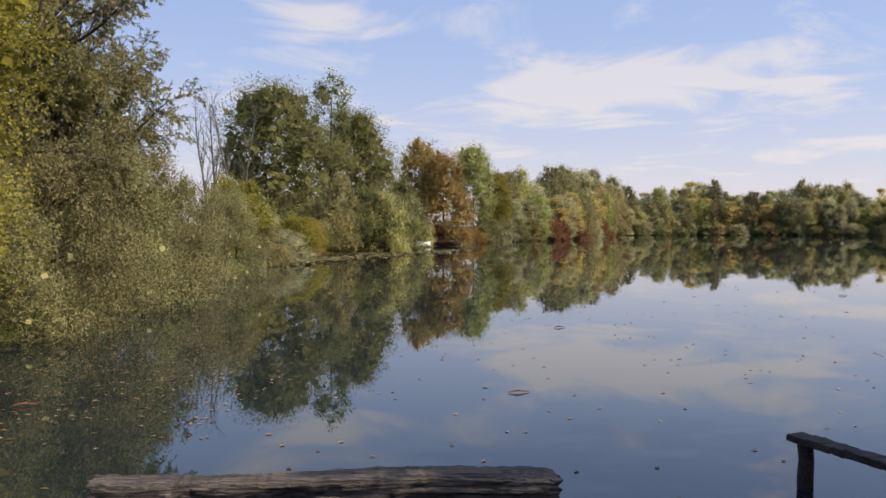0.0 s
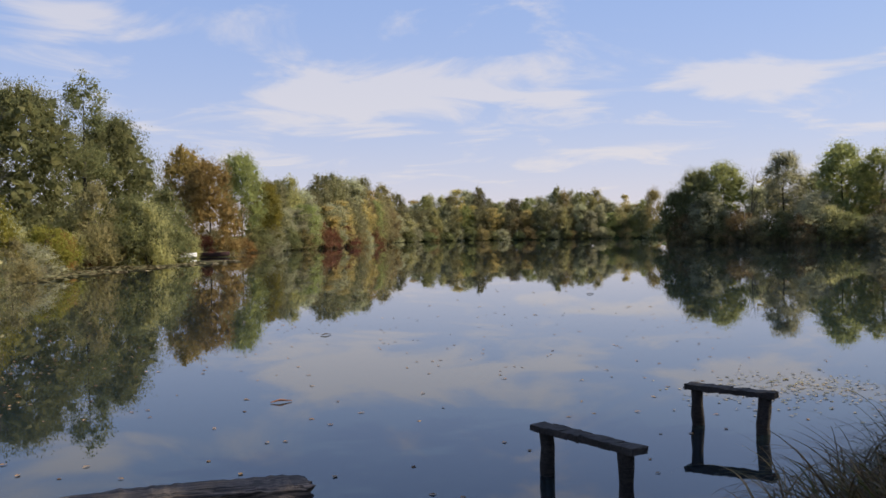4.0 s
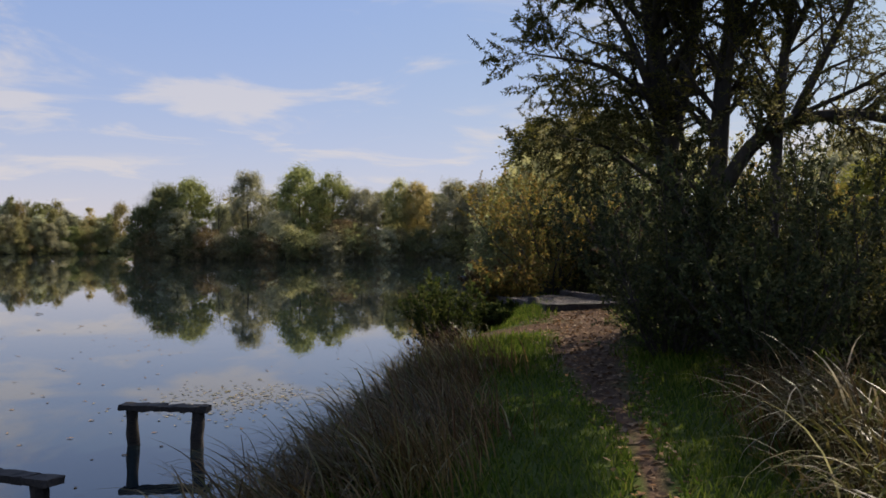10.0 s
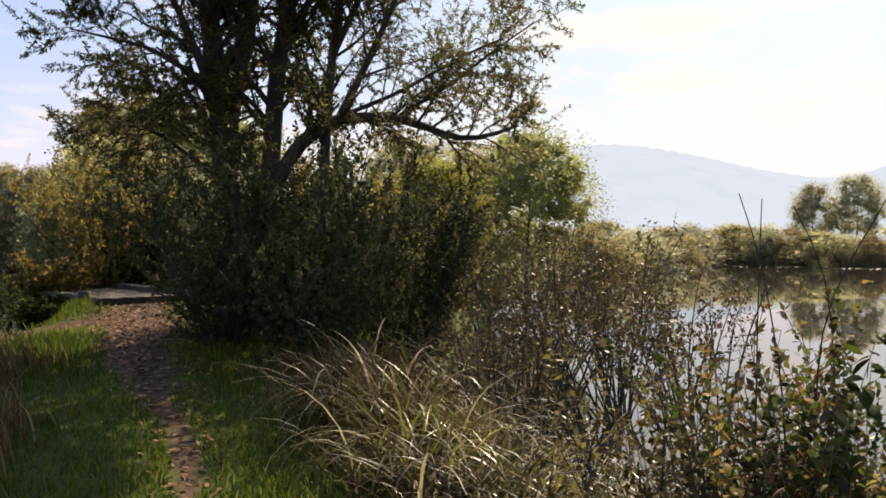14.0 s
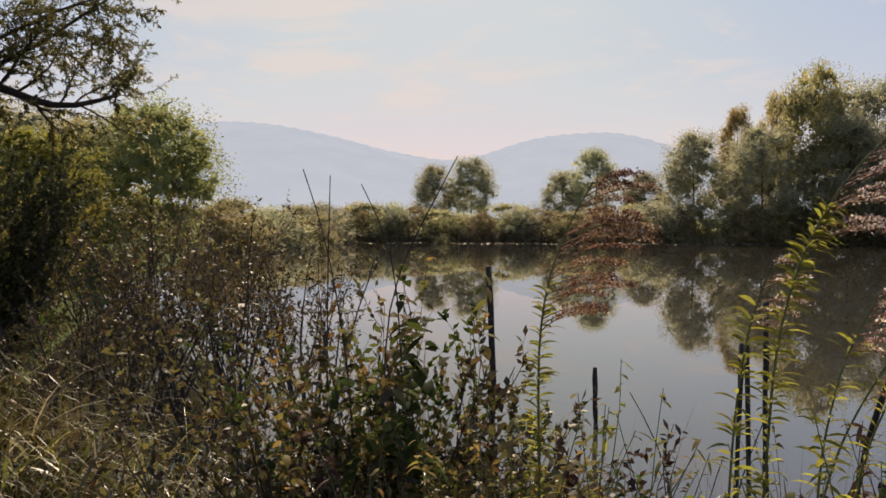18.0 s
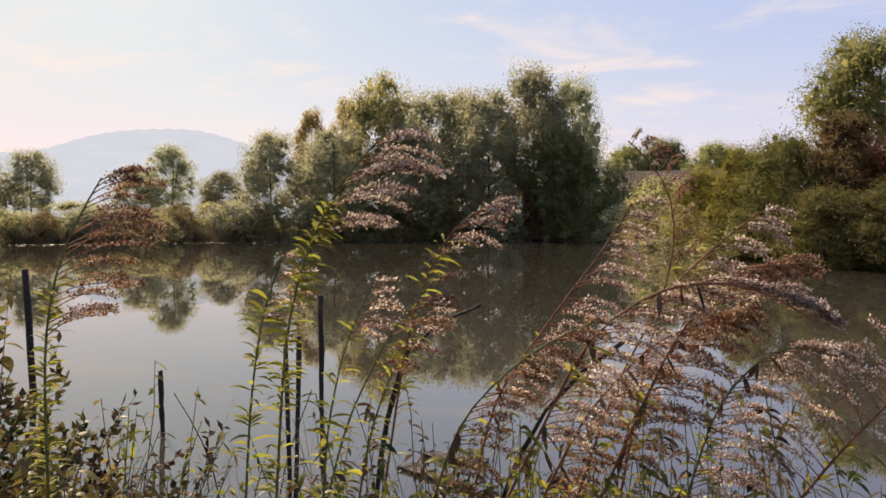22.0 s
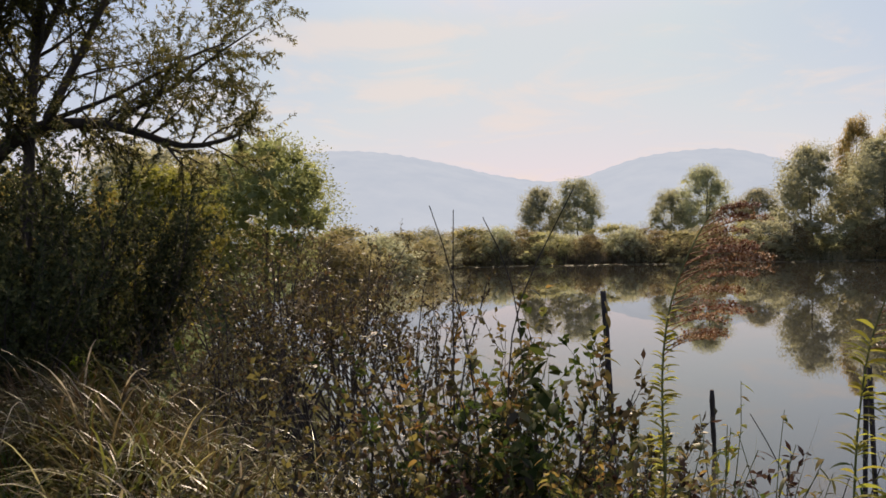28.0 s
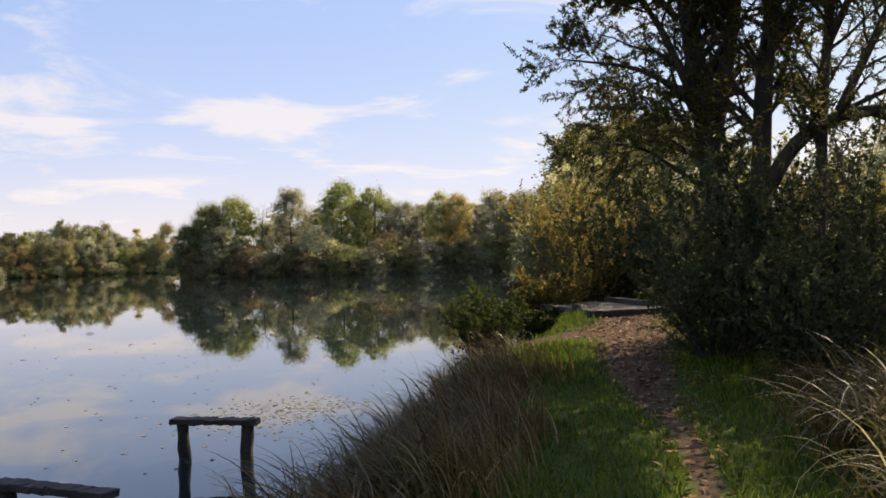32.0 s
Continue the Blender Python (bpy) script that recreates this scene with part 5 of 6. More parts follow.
stemmed_bush("round_bush", 8.95, 8.62, 0.98, 1.0, 26, 15, 28, 0.046, "nettle", "small round dark green bush at the bank edge", 51, low=0.12, z=0.62)
stemmed_bush("round_bush", 8.35, 8.1, 0.62, 0.9, 12, 10, 14, 0.04, "withered", "low brown weeds leaning over the water", 52, low=0.2)
# these leaves are coloured dark as if shaded
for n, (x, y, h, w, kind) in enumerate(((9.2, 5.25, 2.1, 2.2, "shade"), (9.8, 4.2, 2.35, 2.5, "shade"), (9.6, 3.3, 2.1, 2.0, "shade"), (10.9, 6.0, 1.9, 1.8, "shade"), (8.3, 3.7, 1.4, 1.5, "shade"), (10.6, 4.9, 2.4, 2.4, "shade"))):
    stemmed_bush("hazel_bush", x, y, h, w, 26, 16, 30, 0.058, kind, "dense green bush with the big tree's shade put into its leaf colour", 60 + n, low=0.06, thick=0.016)
# kind "shade" darkens the leaves in the hollow beyond the bridge
for n, (x, y, h, w, kind) in enumerate(((16.2, 11.9, 2.5, 2.6, "autumn"), (18.0, 13.0, 2.8, 3.0, "autumn"), (20.5, 15.3, 3.3, 3.8, "autumn"), (15.6, 12.7, 1.2, 1.6, "dry_sedge"), (17.5, 10.6, 3.0, 3.0, "shade"), (17.4, 12.0, 2.2, 2.4, "shade"), (15.8, 8.6, 2.2, 2.4, "withered"),
                                       (13.6, 6.2, 2.3, 2.8, "autumn"), (14.0, 4.4, 2.2, 2.4, "yellow"), (17.0, 4.9, 2.3, 2.6, "yellow"), (21.0, 9.0, 3.6, 4.0, "olive"), (22.5, 13.2, 3.8, 4.6, "olive"), (14.3, 11.6, 1.15, 1.4, "autumn"), (13.4, 11.2, 0.7, 1.2, "nettle"))):
    stemmed_bush("autumn_bush", x, y, h, w, 18, 14, 30, 0.085, kind, "bush in mixed autumn colours beside the path", 80 + n, low=0.08, thick=0.02)
for n, (x, y, h, w) in enumerate(((9.4, 1.75, 2.3, 2.4), (8.6, 1.0, 2.1, 2.0), (10.2, 0.9, 2.2, 2.2), (8.6, 0.1, 1.75, 1.7), (7.3, 1.75, 1.5, 1.4))):
    stemmed_bush("alder_scrub", x, y, h, w, 20, 13, 11, 0.044, "scrub", "thin-stemmed brownish scrub standing in the pond", 110 + n, z=-0.05, low=0.48, rise=0.06, thick=0.017)
for n, (x, y, h, w) in enumerate(((3.75, 0.1, 1.35, 1.0), (4.2, -0.25, 1.2, 1.0), (3.7, -0.6, 1.0, 0.9))):
    stemmed_bush("alder_scrub", x, y, h, w, 16, 12, 12, 0.042, "scrub", "low leafy brown scrub at the pond's edge", 130 + n, low=0.1, z=0.05)

for n, (x, y, top, kind) in enumerate(((3.85, 0.19, 1.66, "scrub"), (3.80, 0.03, 1.66, "nettle"), (3.72, -0.10, 1.70, "autumn"), (3.70, -0.26, 1.66, "scrub"), (3.62, -0.38, 1.54, "nettle"), (3.60, -0.50, 1.44, "scrub"), (3.58, -0.62, 1.36, "withered"),
                                      (3.45, -0.72, 1.26, "scrub"), (3.35, -0.85, 1.1, "autumn"), (3.3, -0.30, 1.25, "withered"), (3.25, -0.10, 1.2, "scrub"), (3.2, -0.50, 1.1, "scrub"), (3.05, -0.72, 0.95, "withered"))):
    stemmed_bush("leafy_bush", x, y, top - 0.3, 0.62, 9, 12, 15, 0.040, kind, "dense small-leaved weeds turned brown and green at the pond's edge", 140 + n, low=0.05, z=0.3, thick=0.006, rise=0.12)

# flat pale pieces strewn along the far waterline
edge = np.array([spot(a, shore_far(a, SOUTH_LAKE) - 0.6 - rng.uniform(0, 2.2)) for a in rng.uniform(84, 133, 700)])
flat_leaves("water_weed", edge, 0.8, LEAF["lily"], "pale strip of flat pieces along the far edge of the pond", rng, 0.006, "water plants")
# ---- the big tree over the path ----
LEAF["bigtree"] = leaf_material("narrow_willow_leaves", [(0.055, 0.060, 0.022), (0.115, 0.118, 0.040), (0.230, 0.200, 0.066)], 0.65, spread=1.0)


def big_tree():
    rng = np.random.default_rng(77)
    root = tagged(new("willow_tree"), "large dark willow with several trunks and sparse leaves", "tree")
    root.location = (10.5, 5.3, 0)
    o = np.array([10.5, 5.3, 0])
    trunks = [
        ([(10.79, 5.87, 0.3), (10.77, 5.89, 0.74), (10.72, 5.99, 2.0), (10.67, 6.09, 3.14), (10.61, 6.19, 4.27), (10.54, 6.32, 5.41), (10.44, 6.49, 7.2)], 0.20, 0.09),
        ([(10.60, 6.04, 3.2), (10.71, 5.80, 4.5), (10.76, 5.69, 5.35), (10.82, 5.56, 7.2)], 0.11, 0.05),
        ([(10.33, 5.40, 0.3), (10.36, 5.33, 2.2), (10.39, 5.26, 3.16), (10.41, 5.22, 4.3), (10.50, 5.03, 5.1), (10.6, 4.8, 7.0)], 0.16, 0.06),
        ([(10.33, 4.70, 0.3), (10.37, 4.59, 2.2), (10.39, 4.55, 3.2), (10.42, 4.48, 4.3), (10.46, 4.36, 5.1), (10.55, 4.2, 6.8)], 0.085, 0.035),
        ([(10.38, 5.25, 2.6), (10.36, 5.05, 2.97), (10.29, 4.76, 3.28), (10.22, 4.43, 3.43), (10.25, 3.78, 3.48), (10.30, 3.30, 3.38), (10.27, 2.9, 3.16), (10.25, 2.68, 3.11), (10.2, 2.1, 3.3)], 0.105, 0.018),
        ([(10.24, 4.37, 3.45), (10.22, 3.56, 3.72), (10.06, 3.04, 3.93), (9.9, 2.6, 4.10), (9.84, 2.2, 4.22)], 0.032, 0.009),
        ([(10.28, 4.3, 3.5), (10.25, 3.8, 4.4), (10.06, 3.39, 5.1), (9.9, 3.0, 5.8)], 0.055, 0.015),
        ([(10.34, 3.6, 3.46), (10.21, 2.87, 3.82), (10.12, 2.3, 4.2), (10.05, 1.9, 4.42)], 0.028, 0.008),
        ([(10.61, 6.14, 3.7), (10.35, 6.59, 4.97), (10.07, 7.02, 5.7)], 0.075, 0.02),
        ([(10.59, 6.17, 3.95), (9.99, 6.78, 4.39), (9.3, 7.4, 4.5)], 0.05, 0.008),
        ([(10.64, 6.12, 2.75), (10.07, 6.65, 3.31), (9.55, 7.1, 3.45)], 0.045, 0.008),
        ([(10.66, 6.1, 3.1), (10.5, 6.8, 3.6), (10.3, 7.4, 3.7)], 0.04, 0.008),
        ([(10.4, 5.2, 4.2), (10.2, 4.5, 5.2), (9.9, 3.9, 6.2)], 0.06, 0.02),
        ([(10.42, 4.5, 4.2), (10.1, 3.7, 5.4), (9.8, 2.9, 6.2)], 0.05, 0.015),
        ([(10.35, 5.3, 2.4), (9.9, 5.7, 3.2), (9.5, 6.0, 3.8)], 0.05, 0.012),
        ([(10.5, 6.4, 5.0), (9.9, 6.9, 5.9), (9.5, 7.3, 6.4)], 0.05, 0.012),
    ]
    # limbs out of sight overhead, added to throw shade on the lawn
    for n in range(9):
        a = n * 0.72 + 0.2
        c, d = math.cos(a), math.sin(a)
        trunks.append(([(10.5 + 0.1 * c, 5.4 + 0.6 * d, 5.7), (10.5 + 1.4 * c, 5.4 + 1.8 * d, 6.6), (10.5 + 2.8 * c, 5.4 + 3.1 * d, 7.1 + 0.3 * (n % 3))], 0.06, 0.012))
    fine_all = []
    for n, (pts, r0, r1) in enumerate(trunks):
        p = smooth_path(np.array(pts) - o, 16)
        r = np.linspace(r0, r1, 16)
        if n in (0, 2, 3):
            r[0] *= 1.4
        main = n in (0, 2, 3)
        tubes("trunk" if main else "limb", [(p, r)], BARK, root, sides=10 if r0 > 0.07 else 7)
        first = 0.42 if main else 0.15
        run = np.linalg.norm(np.diff(p, axis=0), axis=1).sum()
        seconds = branch_out(rng, p, r, run * (4.2 if main else 5.5), 1.25 if main else 0.95, 0.8, [], first, 0.03, 0.12, 0.42)
        twigs = []
        for sp, sr in seconds:
            twigs += branch_out(rng, sp, sr, 10, 0.60, 0.8, [], 0.2, -0.02, 0.16, 0.6)
        for one in seconds:
            tubes("branch", [one], BARK, root, sides=5)
        tagged(tubes("brushwood", twigs, BARK, root, sides=3), kind="stuff")
        fine_all += twigs + seconds
    leafy("crown", leaves_on(rng, fine_all, 44, 0.058, 0.016, 0.45, 1.0), LEAF["bigtree"], root)
    # extra leaves thicken the unseen top so that it blocks more sun
    high = [t for t in fine_all if t[0][:, 2].mean() > 5.3]
    leafy("crown", leaves_on(rng, high, 46, 0.095, 0.036, 0.4, 1.0), LEAF["bigtree"], root, "unseen upper leaves added to shade the lawn")
    inner = [t for t in fine_all if 2.6 < t[0][:, 2].mean() < 5.3 and t[0][:, 1].mean() > -1.2]
    leafy("crown", leaves_on(rng, inner, 18, 0.066, 0.020, 0.4, 1.0), LEAF["bigtree"], root, "leaves close to the trunks")
    low = [t for t in fine_all if t[0][:, 2].mean() < 3.6]
    leafy("crown", leaves_on(rng, low, 8, 0.08, 0.022, 0.35, 0.8), LEAF["olive"], root, "yellowing lower leaves")
    return root


big_tree()
# ---- tall weeds between the camera and the pond ----
def lance_rails(rng, base, along, length, width, droop=0.6, k=5):
    """Lance-shaped leaves that curve down."""
    n = len(base)
    along = unit(np.asarray(along, float))
    length, width = length * rng.uniform(0.6, 1.25, n), width * rng.uniform(0.75, 1.25, n)
    s = np.linspace(0, 1, k)
    mid = base[:, None] + along[:, None] * (s[None] * length[:, None])[..., None]
    mid[..., 2] -= droop * (s[None] ** 2) * length[:, None]
    side = unit(np.cross(along, unit(rng.normal(size=(n, 3)) * 0.5 + [0, 0, 1])))
    w = width[:, None] * np.maximum(np.sin(np.pi * np.clip(s * 0.97 + 0.03, 0, 1)) ** 0.75, 0.04) * 0.5
    return np.stack([mid - w[..., None] * side[:, None], mid + w[..., None] * side[:, None]], 2)


def along_path(path, f):
    k = np.asarray(f) * (len(path) - 1)
    i = np.minimum(k.astype(int), len(path) - 2)
    return path[i] + (path[i + 1] - path[i]) * (k - i)[:, None], unit(path[i + 1] - path[i])


ASIDE = np.array([-0.62, -0.79, 0.0])


def goldenrod(points, seed, head=0.62, sprays=18, spray=0.22, side=ASIDE, sag=-0.10, lift=0.55, fluff="fluff", leaves=40, leaf="weed", size=0.095, stem="green", dead=0, label="", puff=0.0068, foot=None, dense=1.0):
    """A stem with narrow leaves and a one-sided plume of feathery sprays."""
    rng = np.random.default_rng(seed)
    pts = np.array(points, float)
    fx, fy = foot if foot else pts[0][:2] + 0.25 * (pts[0] - pts[1])[:2]
    root = new("goldenrod")
    o = np.array([fx, fy, height(fx, fy)])
    root.location = o
    path = smooth_path(np.vstack([[o - [0, 0, 0.05]], pts]) - o, 30)
    total = np.linalg.norm(np.diff(path, axis=0), axis=1).sum()
    tubes("stem", [(path, np.linspace(0.0055, 0.0018, 30))], STEM[stem], root, sides=6)
    sprays = int(sprays * 1.25)
    f = head + (1 - head) * (np.arange(sprays) + rng.uniform(0.2, 0.8, sprays)) / sprays
    at, up = along_path(path, f)
    paths, pos, grow = [], [], []
    for n in range(sprays):
        g = (f[n] - head) / (1 - head)
        d = unit(side * rng.uniform(0.75, 1.15) + np.array([0, 0, lift * 0.75]) + up[n] * 0.12 + rng.normal(size=3) * 0.10)
        p, r = twig_paths(rng, at[n], d, spray * (0.55 + 0.9 * math.sin(math.pi * min(1, g * 0.8 + 0.15))) * rng.uniform(0.75, 1.15), 0.0014, 9, 0.035, sag)
        paths.append((p, r))
        m = int(300 * dense * spray / 0.2)
        q, dq = along_path(p, 0.25 + 0.75 * rng.uniform(0, 1.0, m) ** 0.8)
        pos.append(q + rng.normal(size=(m, 3)) * 0.0036 + [0, 0, 0.004])
        grow.append(unit(dq * 0.5 + rng.normal(size=(m, 3)) * 0.7 + [0, 0, 0.5]))
    for one, q, dq in zip(paths, pos, grow):
        twig = tubes("spray", [one], STEM["rust"], root, sides=4)
        leafy("seed_fluff", leaf_quads(q, dq, unit(rng.normal(size=q.shape)), puff, puff * 0.62, rng), LEAF[fluff], twig, "pale feathery seed fluff")
    if leaves:
        g = 0.42 + (head + 0.35 * (1 - head) - 0.42) * rng.uniform(0, 1, leaves) ** 0.7
        at, up = along_path(path, g)
        out = unit(rng.normal(size=(leaves, 3)) * [1, 1, 0.3])
        out = unit(out - up * (out * up).sum(-1, keepdims=True) + up * 0.6)
        for rail in lance_rails(rng, at, out, size * 0.72, size * 0.09, 0.45):
            new("leaf", strips_mesh("leaf", rail[None], LEAF[leaf])).parent = root
    if dead:
        g = rng.uniform(0.35, 0.9, dead)
        at, up = along_path(path, g)
        down = unit(rng.normal(size=(dead, 3)) * [0.5, 0.5, 0.2] + [0, 0, -0.8])
        for rail in lance_rails(rng, at, down, size * 0.55, size * 0.13, 0.2):
            ob = tagged(new("leaf", strips_mesh("leaf", rail[None], LEAF["withered"])), "hanging withered brown leaf")
            ob.parent = root
    return tagged(root, label or "tall seeding goldenrod with pale feathery plume", "weed", "goldenrods on the bank")


goldenrod([(2.37, -0.50, 1.1), (2.37, -0.49, 1.6), (2.37, -0.49, 1.75), (2.36, -0.51, 1.89), (2.35, -0.55, 2.00), (2.33, -0.60, 2.09)], 401, 0.78, 18, 0.15, sag=-0.10, lift=0.75, fluff="rust", leaves=240, size=0.075, dense=0.9, label="slender goldenrod with a rusty drooping plume")
goldenrod([(2.17, -0.90, 1.1), (2.15, -0.93, 1.73), (2.14, -0.96, 1.89), (2.12, -1.01, 2.02), (2.09, -1.06, 2.12), (2.06, -1.11, 2.17)], 402, 0.85, 12, 0.165, sag=-0.11, lift=0.75, leaves=290, size=0.085)
goldenrod([(2.24, -0.86, 1.1), (2.22, -0.88, 1.6), (2.20, -0.90, 1.80), (2.18, -0.94, 1.92)], 416, 0.90, 5, 0.07, leaves=120, size=0.095)
goldenrod([(2.10, -0.98, 1.1), (2.09, -1.0, 1.55), (2.08, -1.04, 1.74), (2.05, -1.09, 1.86)], 417, 0.90, 6, 0.07, leaves=100, size=0.09)
goldenrod([(2.28, -1.14, 1.1), (2.25, -1.2, 1.5), (2.2, -1.27, 1.72), (2.16, -1.32, 1.8)], 418, 0.90, 5, 0.06, leaves=80, size=0.085)
goldenrod([(2.20, -1.18, 1.2), (2.16, -1.25, 1.75), (2.12, -1.31, 1.94), (2.08, -1.36, 2.02), (2.04, -1.41, 2.04)], 403, 0.88, 9, 0.08, leaves=110, size=0.085, stem="rust")
goldenrod([(2.22, -1.02, 1.2), (2.18, -1.1, 1.55), (2.12, -1.2, 1.78), (2.08, -1.27, 1.86)], 404, 0.80, 7, 0.10, fluff="rust", leaves=26, size=0.07)
goldenrod([(2.08, -1.37, 1.3), (2.05, -1.42, 1.58), (1.94, -1.54, 1.81), (1.86, -1.63, 1.97), (1.84, -1.66, 2.04)], 405, 0.66, 22, 0.096, sag=-0.12, lift=0.45, leaves=30, dead=12, stem="rust")
goldenrod([(1.90, -1.28, 1.3), (1.76, -1.45, 1.76), (1.64, -1.57, 1.88), (1.50, -1.68, 1.87), (1.42, -1.74, 1.80)], 406, 0.58, 42, 0.111, dense=1.1, sag=-0.12, lift=0.45, leaves=30, dead=26, stem="rust", label="bent goldenrod with a heavy mass of seed sprays")
goldenrod([(2.00, -1.77, 1.2), (1.95, -1.82, 1.62), (1.89, -1.88, 1.97), (1.92, -1.86, 2.12), (1.98, -1.79, 2.2)], 407, 0.80, 14, 0.055, side=ASIDE * 0.5, lift=0.9, fluff="rust", leaves=16, stem="rust")
goldenrod([(1.83, -1.51, 1.3), (1.71, -1.64, 1.72), (1.60, -1.73, 1.92), (1.50, -1.80, 1.90)], 408, 0.60, 32, 0.111, dense=1.1, fluff="rust", sag=-0.12, lift=0.45, leaves=24, dead=24, stem="rust", label="bent goldenrod with a heavy mass of seed sprays")
goldenrod([(2.00, -1.63, 1.3), (1.92, -1.71, 1.63), (1.83, -1.80, 1.86), (1.68, -1.91, 2.02)], 409, 0.66, 20, 0.14, sag=-0.14, lift=0.4, leaves=20, stem="rust")
goldenrod([(1.70, -1.65, 1.3), (1.63, -1.71, 1.61), (1.53, -1.78, 1.75), (1.44, -1.84, 1.72)], 410, 0.60, 30, 0.104, dense=1.1, sag=-0.12, lift=0.45, leaves=40, dead=22, size=0.08, label="bent goldenrod with a heavy mass of seed sprays")
goldenrod([(1.90, -1.10, 1.3), (1.85, -1.18, 1.60), (1.76, -1.29, 1.74), (1.68, -1.39, 1.80)], 411, 0.62, 22, 0.089, sag=-0.12, lift=0.45, leaves=40, dead=22, fluff="rust", label="leaning goldenrod with brown seed sprays")
goldenrod([(1.98, -1.45, 1.25), (1.88, -1.55, 1.55), (1.76, -1.66, 1.74), (1.62, -1.76, 1.80)], 414, 0.56, 32, 0.104, dense=1.1, fluff="rust", sag=-0.12, lift=0.45, leaves=30, dead=20, stem="rust", label="bent goldenrod with a heavy mass of seed sprays")
goldenrod([(1.49, -1.69, 1.35), (1.38, -1.77, 1.55), (1.25, -1.84, 1.73), (1.17, -1.88, 1.88)], 412, 0.60, 22, 0.10, side=-ASIDE * 0.5, lift=0.8, leaves=46, stem="rust", size=0.09)
goldenrod([(1.32, -1.60, 1.3), (1.20, -1.66, 1.50), (1.10, -1.72, 1.62), (1.02, -1.76, 1.68)], 413, 0.58, 26, 0.13, sag=-0.15, lift=0.3, leaves=60, size=0.085)
goldenrod([(1.5, -1.5, 1.2), (1.36, -1.6, 1.42), (1.22, -1.7, 1.5), (1.1, -1.8, 1.52)], 415, 0.55, 32, 0.089, sag=-0.12, lift=0.45, leaves=50, size=0.09)


def leafy_weed(x, y, tall, stems, leaves, size, kind, label, seed, spread=0.25, shape=0.2, stem="green"):
    """A clump of upright stems with leaves all along."""
    rng = np.random.default_rng(seed)
    root = new("weed_clump")
    root.location = (x, y, height(x, y))
    paths, rails = [], []
    for n in range(stems):
        a = rng.uniform(0, 6.28)
        st = np.array([math.cos(a), math.sin(a), 0]) * spread * rng.uniform(0, 0.6) - [0, 0, 0.04]
        p, r = twig_paths(rng, st, (math.cos(a) * spread, math.sin(a) * spread, 1), tall * rng.uniform(0.65, 1.08), 0.0042, 10, 0.06, 0.01)
        paths.append((p, r))
        at, up = along_path(p, rng.uniform(0.25, 1.0, leaves))
        out = unit(rng.normal(size=(leaves, 3)) * [1, 1, 0.35] + [0, 0, 0.25])
        rails.append(lance_rails(rng, at, out, size, size * shape, 0.6))
    for one in paths:
        tubes("stem", [one], STEM[stem], root, sides=5)
    ob = tagged(new("foliage", strips_mesh("foliage", np.concatenate(rails), LEAF[kind])), kind="stuff")
    ob.parent = root
    return tagged(root, label, "weed", "weeds on the bank")


rng = np.random.default_rng(61)
leafy_weed(3.43, -0.12, 1.78, 2, 30, 0.075, "nettle", "tall nettle with broad hanging leaves", 501, 0.05, 0.62)
leafy_weed(3.42, -0.28, 1.6, 3, 26, 0.075, "nettle", "tall nettle with broad hanging leaves", 502, 0.1, 0.62)
leafy_weed(3.38, -0.40, 1.5, 3, 24, 0.07, "nettle", "tall nettle with broad hanging leaves", 503, 0.1, 0.6)
for n in range(13):
    az = radians(rng.uniform(89, 98.5))
    far = rng.uniform(2.85, 3.5)
    x, y = 0.3 + far * math.sin(az), 0.05 + far * math.cos(az)
    leafy_weed(x, y, rng.uniform(1.45, 1.85) - height(x, y), 2, 44, rng.uniform(0.042, 0.058), ("scrub", "nettle", "autumn")[n % 3], "tall nettle with broad hanging leaves" if n % 3 == 1 else "tall nettle turning yellow", 560 + n, 0.12, 0.6)
KINDS = ["scrub", "scrub", "nettle", "sedge", "withered", "autumn"]
for n in range(70):
    az = radians(rng.uniform(92, 162))
    far = rng.uniform(2.25, 3.3) if n % 2 else rng.uniform(2.0, 2.6)
    x, y = 0.38 + far * math.sin(az), -0.1 + far * math.cos(az)
    if np.maximum(shore_distance(np.array([[x, y]]), SOUTH_LAKE), -1)[0] > 0.25:
        continue
    top = np.interp(math.degrees(az), [92, 103, 105.5, 112.5, 115, 122, 140, 160], [1.45, 1.5, 1.12, 1.08, 1.4, 1.5, 1.5, 1.5]) * (1.02 if far < 2.6 else 0.92) * rng.uniform(0.8, 1.08)
    kind = KINDS[int(rng.integers(0, 6))]
    leafy_weed(x, y, max(0.35, top - height(x, y) + 0.05), 9, 34, rng.uniform(0.032, 0.055), kind, {"weed": "yellow-green leafy weeds", "scrub": "brownish leafy weeds", "nettle": "green leafy weeds", "sedge": "mixed dry and green weeds", "withered": "withered brown weeds", "autumn": "weeds turned yellow and orange"}[kind] + " on the pond bank", 520 + n, 0.3, 0.28)


for n in range(34):
    az = radians(rng.uniform(112, 150))
    far = rng.uniform(1.85, 2.5)
    x, y = 0.38 + far * math.sin(az), -0.1 + far * math.cos(az)
    top = rng.uniform(1.3, 1.62)
    leafy_weed(x, y, top - height(x, y), 4, 26, rng.uniform(0.05, 0.09), ["weed", "nettle", "weed", "withered"][n % 4], ["yellow-green narrow-leaved weeds", "dark green leafy weeds", "yellow-green narrow-leaved weeds", "withered brown weeds"][n % 4] + " under the goldenrods", 620 + n, 0.22, 0.2)


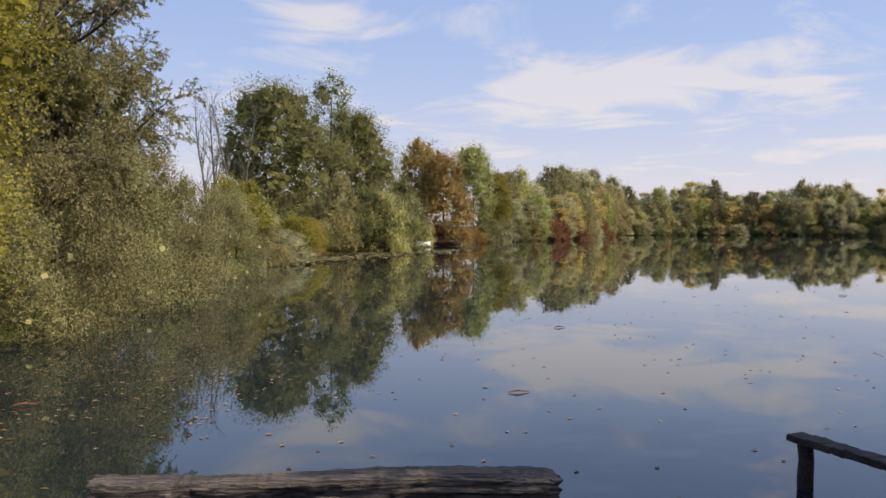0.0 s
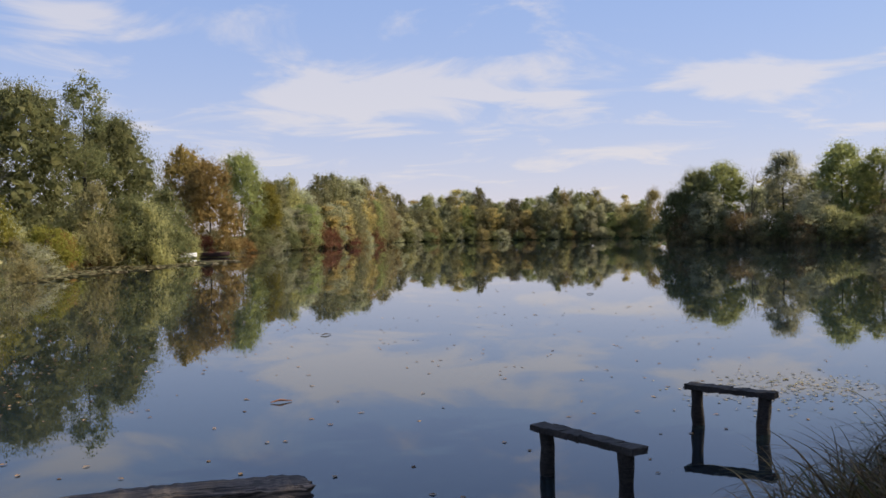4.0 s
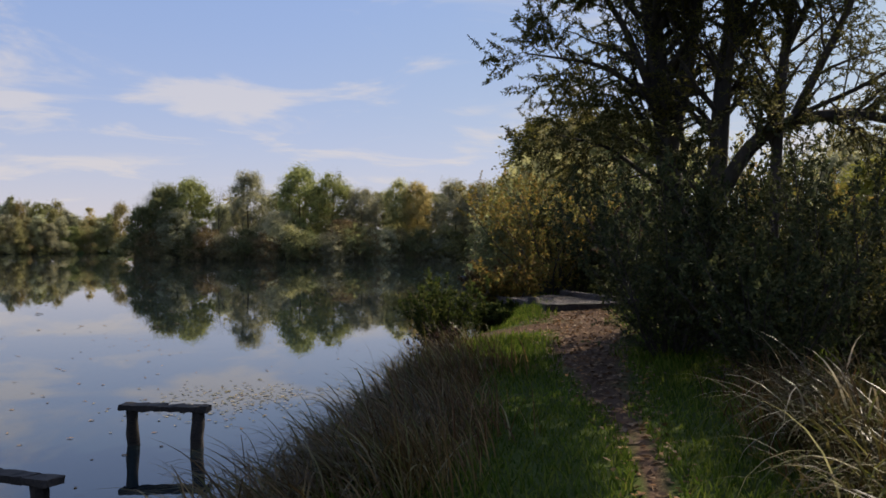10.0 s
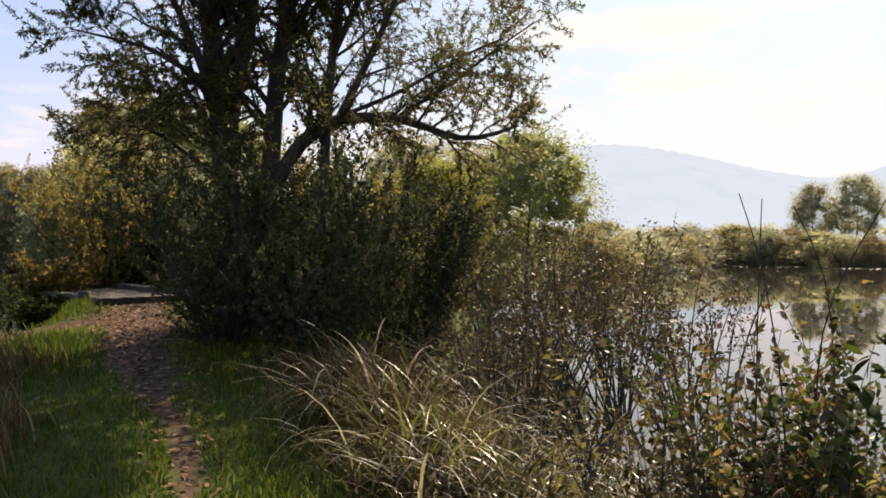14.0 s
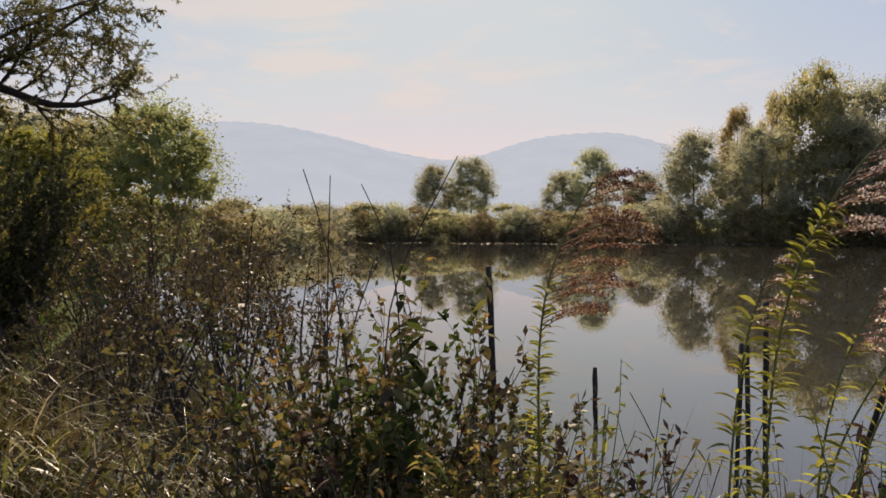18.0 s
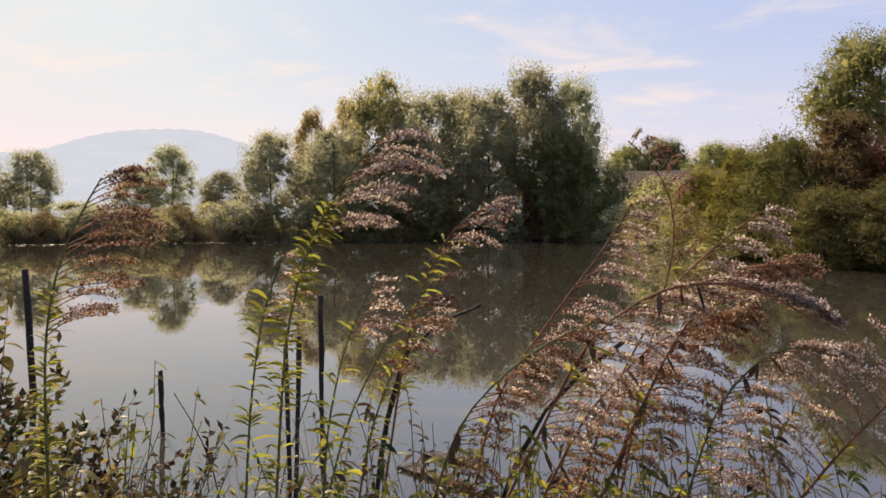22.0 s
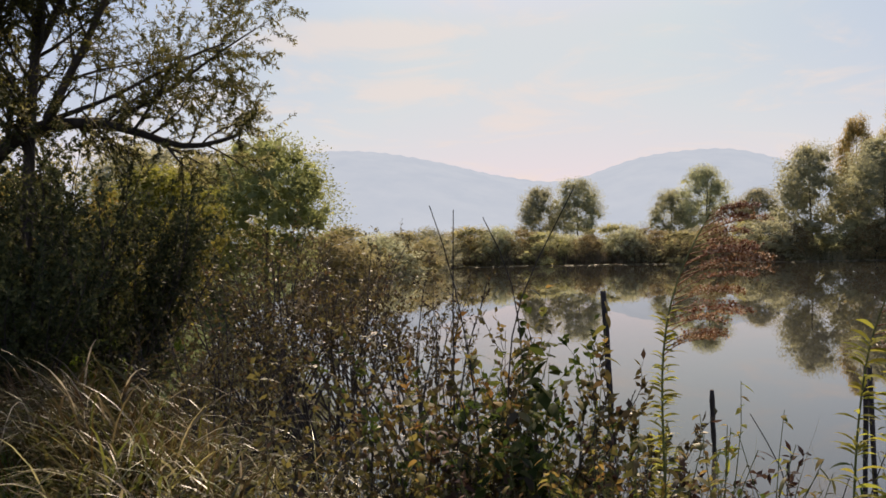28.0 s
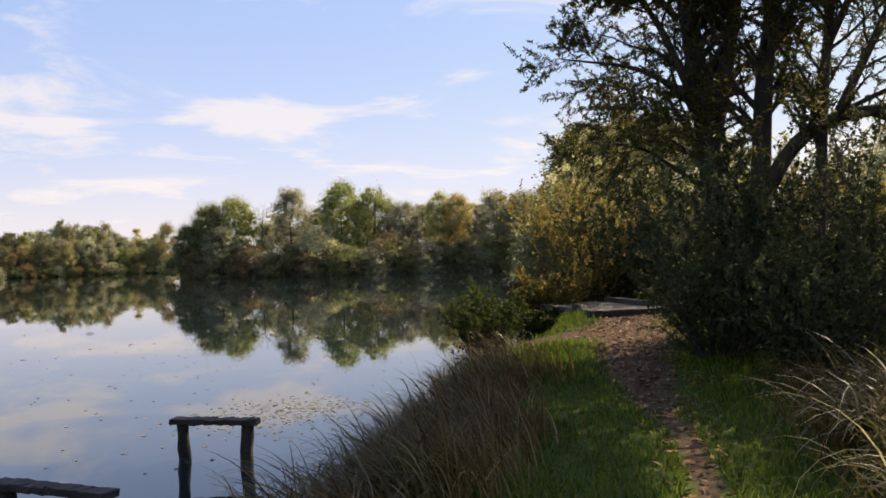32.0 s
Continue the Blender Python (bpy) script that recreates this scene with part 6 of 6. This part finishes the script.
def stake(points, radius, label, seed, name="wooden_stake"):
    rng = np.random.default_rng(seed)
    p = smooth_path(points, 12) + rng.normal(size=(12, 3)) * radius * 0.12
    return tagged(tubes(name, [(np.vstack([p, p[-1:] + [0, 0, 0.002]]), np.r_[radius * (1 + 0.12 * rng.normal(size=12)), 0.001])], WET_WOOD, sides=8), label, "stake", "old stakes")


stake([(5.13, -0.93, -0.5), (5.11, -0.91, 0.6), (5.14, -0.92, 1.2), (5.12, -0.89, 1.75)], 0.017, "thin dark upright stake among the weeds", 1)
stake([(5.74, -2.84, -0.6), (5.77, -2.81, 0.6), (5.76, -2.80, 1.48)], 0.018, "crooked dark stake standing in the pond", 2)
stake([(5.86, -2.63, -0.6), (5.83, -2.66, 0.5), (5.82, -2.67, 1.21)], 0.017, "crooked dark stake standing in the pond", 3)
stake([(3.30, -1.46, -0.2), (3.30, -1.46, 1.12), (3.31, -1.45, 1.58)], 0.0095, "dark stake standing at the water's edge", 4)
stake([(8.72, -2.62, -0.6), (8.66, -2.6, 0.0), (8.55, -2.55, 0.6)], 0.026, "short rotten stake leaning out of the pond", 5)
stake([(2.25, -1.55, 0.3), (2.2, -1.5, 1.2), (2.05, -1.62, 1.62), (1.95, -1.75, 1.70)], 0.006, "bare dark branch among the weeds", 7, "dead_branch")
stake([(2.92, -1.5, 0.1), (2.88, -1.59, 1.26), (2.86, -1.64, 1.52), (2.83, -1.68, 1.61)], 0.009, "dark leaning stake with a broken top", 8)
stake([(2.66, -1.58, 1.60), (2.62, -1.63, 1.68), (2.55, -1.75, 1.74)], 0.005, "bare dark twig reaching over the water", 9, "dead_branch")
rng = np.random.default_rng(67)
for n, az in enumerate((123.5, 125.4, 127.0, 128.6, 131, 136.5, 138.4, 140.5, 143)):
    far = rng.uniform(1.75, 1.95)
    x, y = 0.40 + far * math.sin(radians(az)), -0.09 + far * math.cos(radians(az))
    leafy_weed(x, y, rng.uniform(1.58, 1.70) - height(x, y), 3, 60, rng.uniform(0.040, 0.060), "weed", "yellow-green leafy stems under the bent goldenrods", 680 + n, 0.14, 0.22)
rng = np.random.default_rng(66)
for n in range(12):
    az, far = radians(rng.uniform(96.5, 104.5)), rng.uniform(2.15, 2.6)
    x, y = 0.38 + far * math.sin(az), -0.14 + far * math.cos(az)
    leafy_weed(x, y, rng.uniform(1.42, 1.62) - height(x, y), 5, 46, rng.uniform(0.030, 0.042), ("weed", "scrub", "autumn")[n % 3], "small-leaved weeds, green and yellow, at the foot of the goldenrod", 700 + n, 0.16, 0.4)
for n in range(20):
    az, far = radians(95 + 25 * (n + rng.uniform(0, 1)) / 20), rng.uniform(2.1, 2.6)
    x, y = 0.38 + far * math.sin(az), -0.14 + far * math.cos(az)
    sedge_tuft(x, y, 60, (rng.uniform(1.25, 1.42) - height(x, y)) * 0.95, rng.uniform(0, 360), 730 + n, "yellow_sedge", 0.30, 0.8, "thin pale grass at the pond's edge", (0.002, 0.005), (0.0, 0.35))
rng = np.random.default_rng(71)
for (x0, y0), (x1, y1) in (((6.4, -3.86), (5.66, -3.95)), ((6.58, -4.2), (6.1, -4.43))):
    board = tagged(new("driftwood_board"), "pale old board floating half sunk in the pond", "board", "boards in the pond")
    board.location = ((x0 + x1) / 2, (y0 + y1) / 2, 0.0)
    box_part("plank", (math.hypot(x1 - x0, y1 - y0), 0.16, 0.04), pose(0, 0, 0.01, 0, 0, math.degrees(math.atan2(y1 - y0, x1 - x0))), OLD_WOOD, board, rng)
for n, pts in enumerate(([(3.43, -0.12, 0.3), (3.43, -0.11, 1.44), (3.43, -0.06, 1.75), (3.43, -0.01, 2.02), (3.43, 0.05, 2.17)], [(3.63, -0.02, 0.3), (3.63, -0.03, 1.81), (3.63, -0.04, 2.16)], [(3.6, -0.35, 0.3), (3.62, -0.27, 1.92), (3.63, -0.15, 2.13)],
                         [(3.62, -0.2, 0.3), (3.62, -0.24, 1.78), (3.61, -0.34, 1.94), (3.59, -0.49, 2.23)], [(3.57, -1.33, 0.0), (3.57, -1.31, 0.94), (3.59, -1.26, 1.16), (3.63, -1.15, 1.36)], [(3.5, -1.5, 0.0), (3.5, -1.5, 1.0), (3.45, -1.62, 1.35)], [(3.6, -1.42, 0.0), (3.6, -1.43, 0.9), (3.58, -1.5, 1.12)])):
    p = smooth_path(pts, 14)
    tagged(tubes("dry_stalk", [(p, np.linspace(0.006, 0.0018, 14))], STEM["dark"], sides=5), "thin bare dry stalk among the weeds", "stalk", "dry stalks")
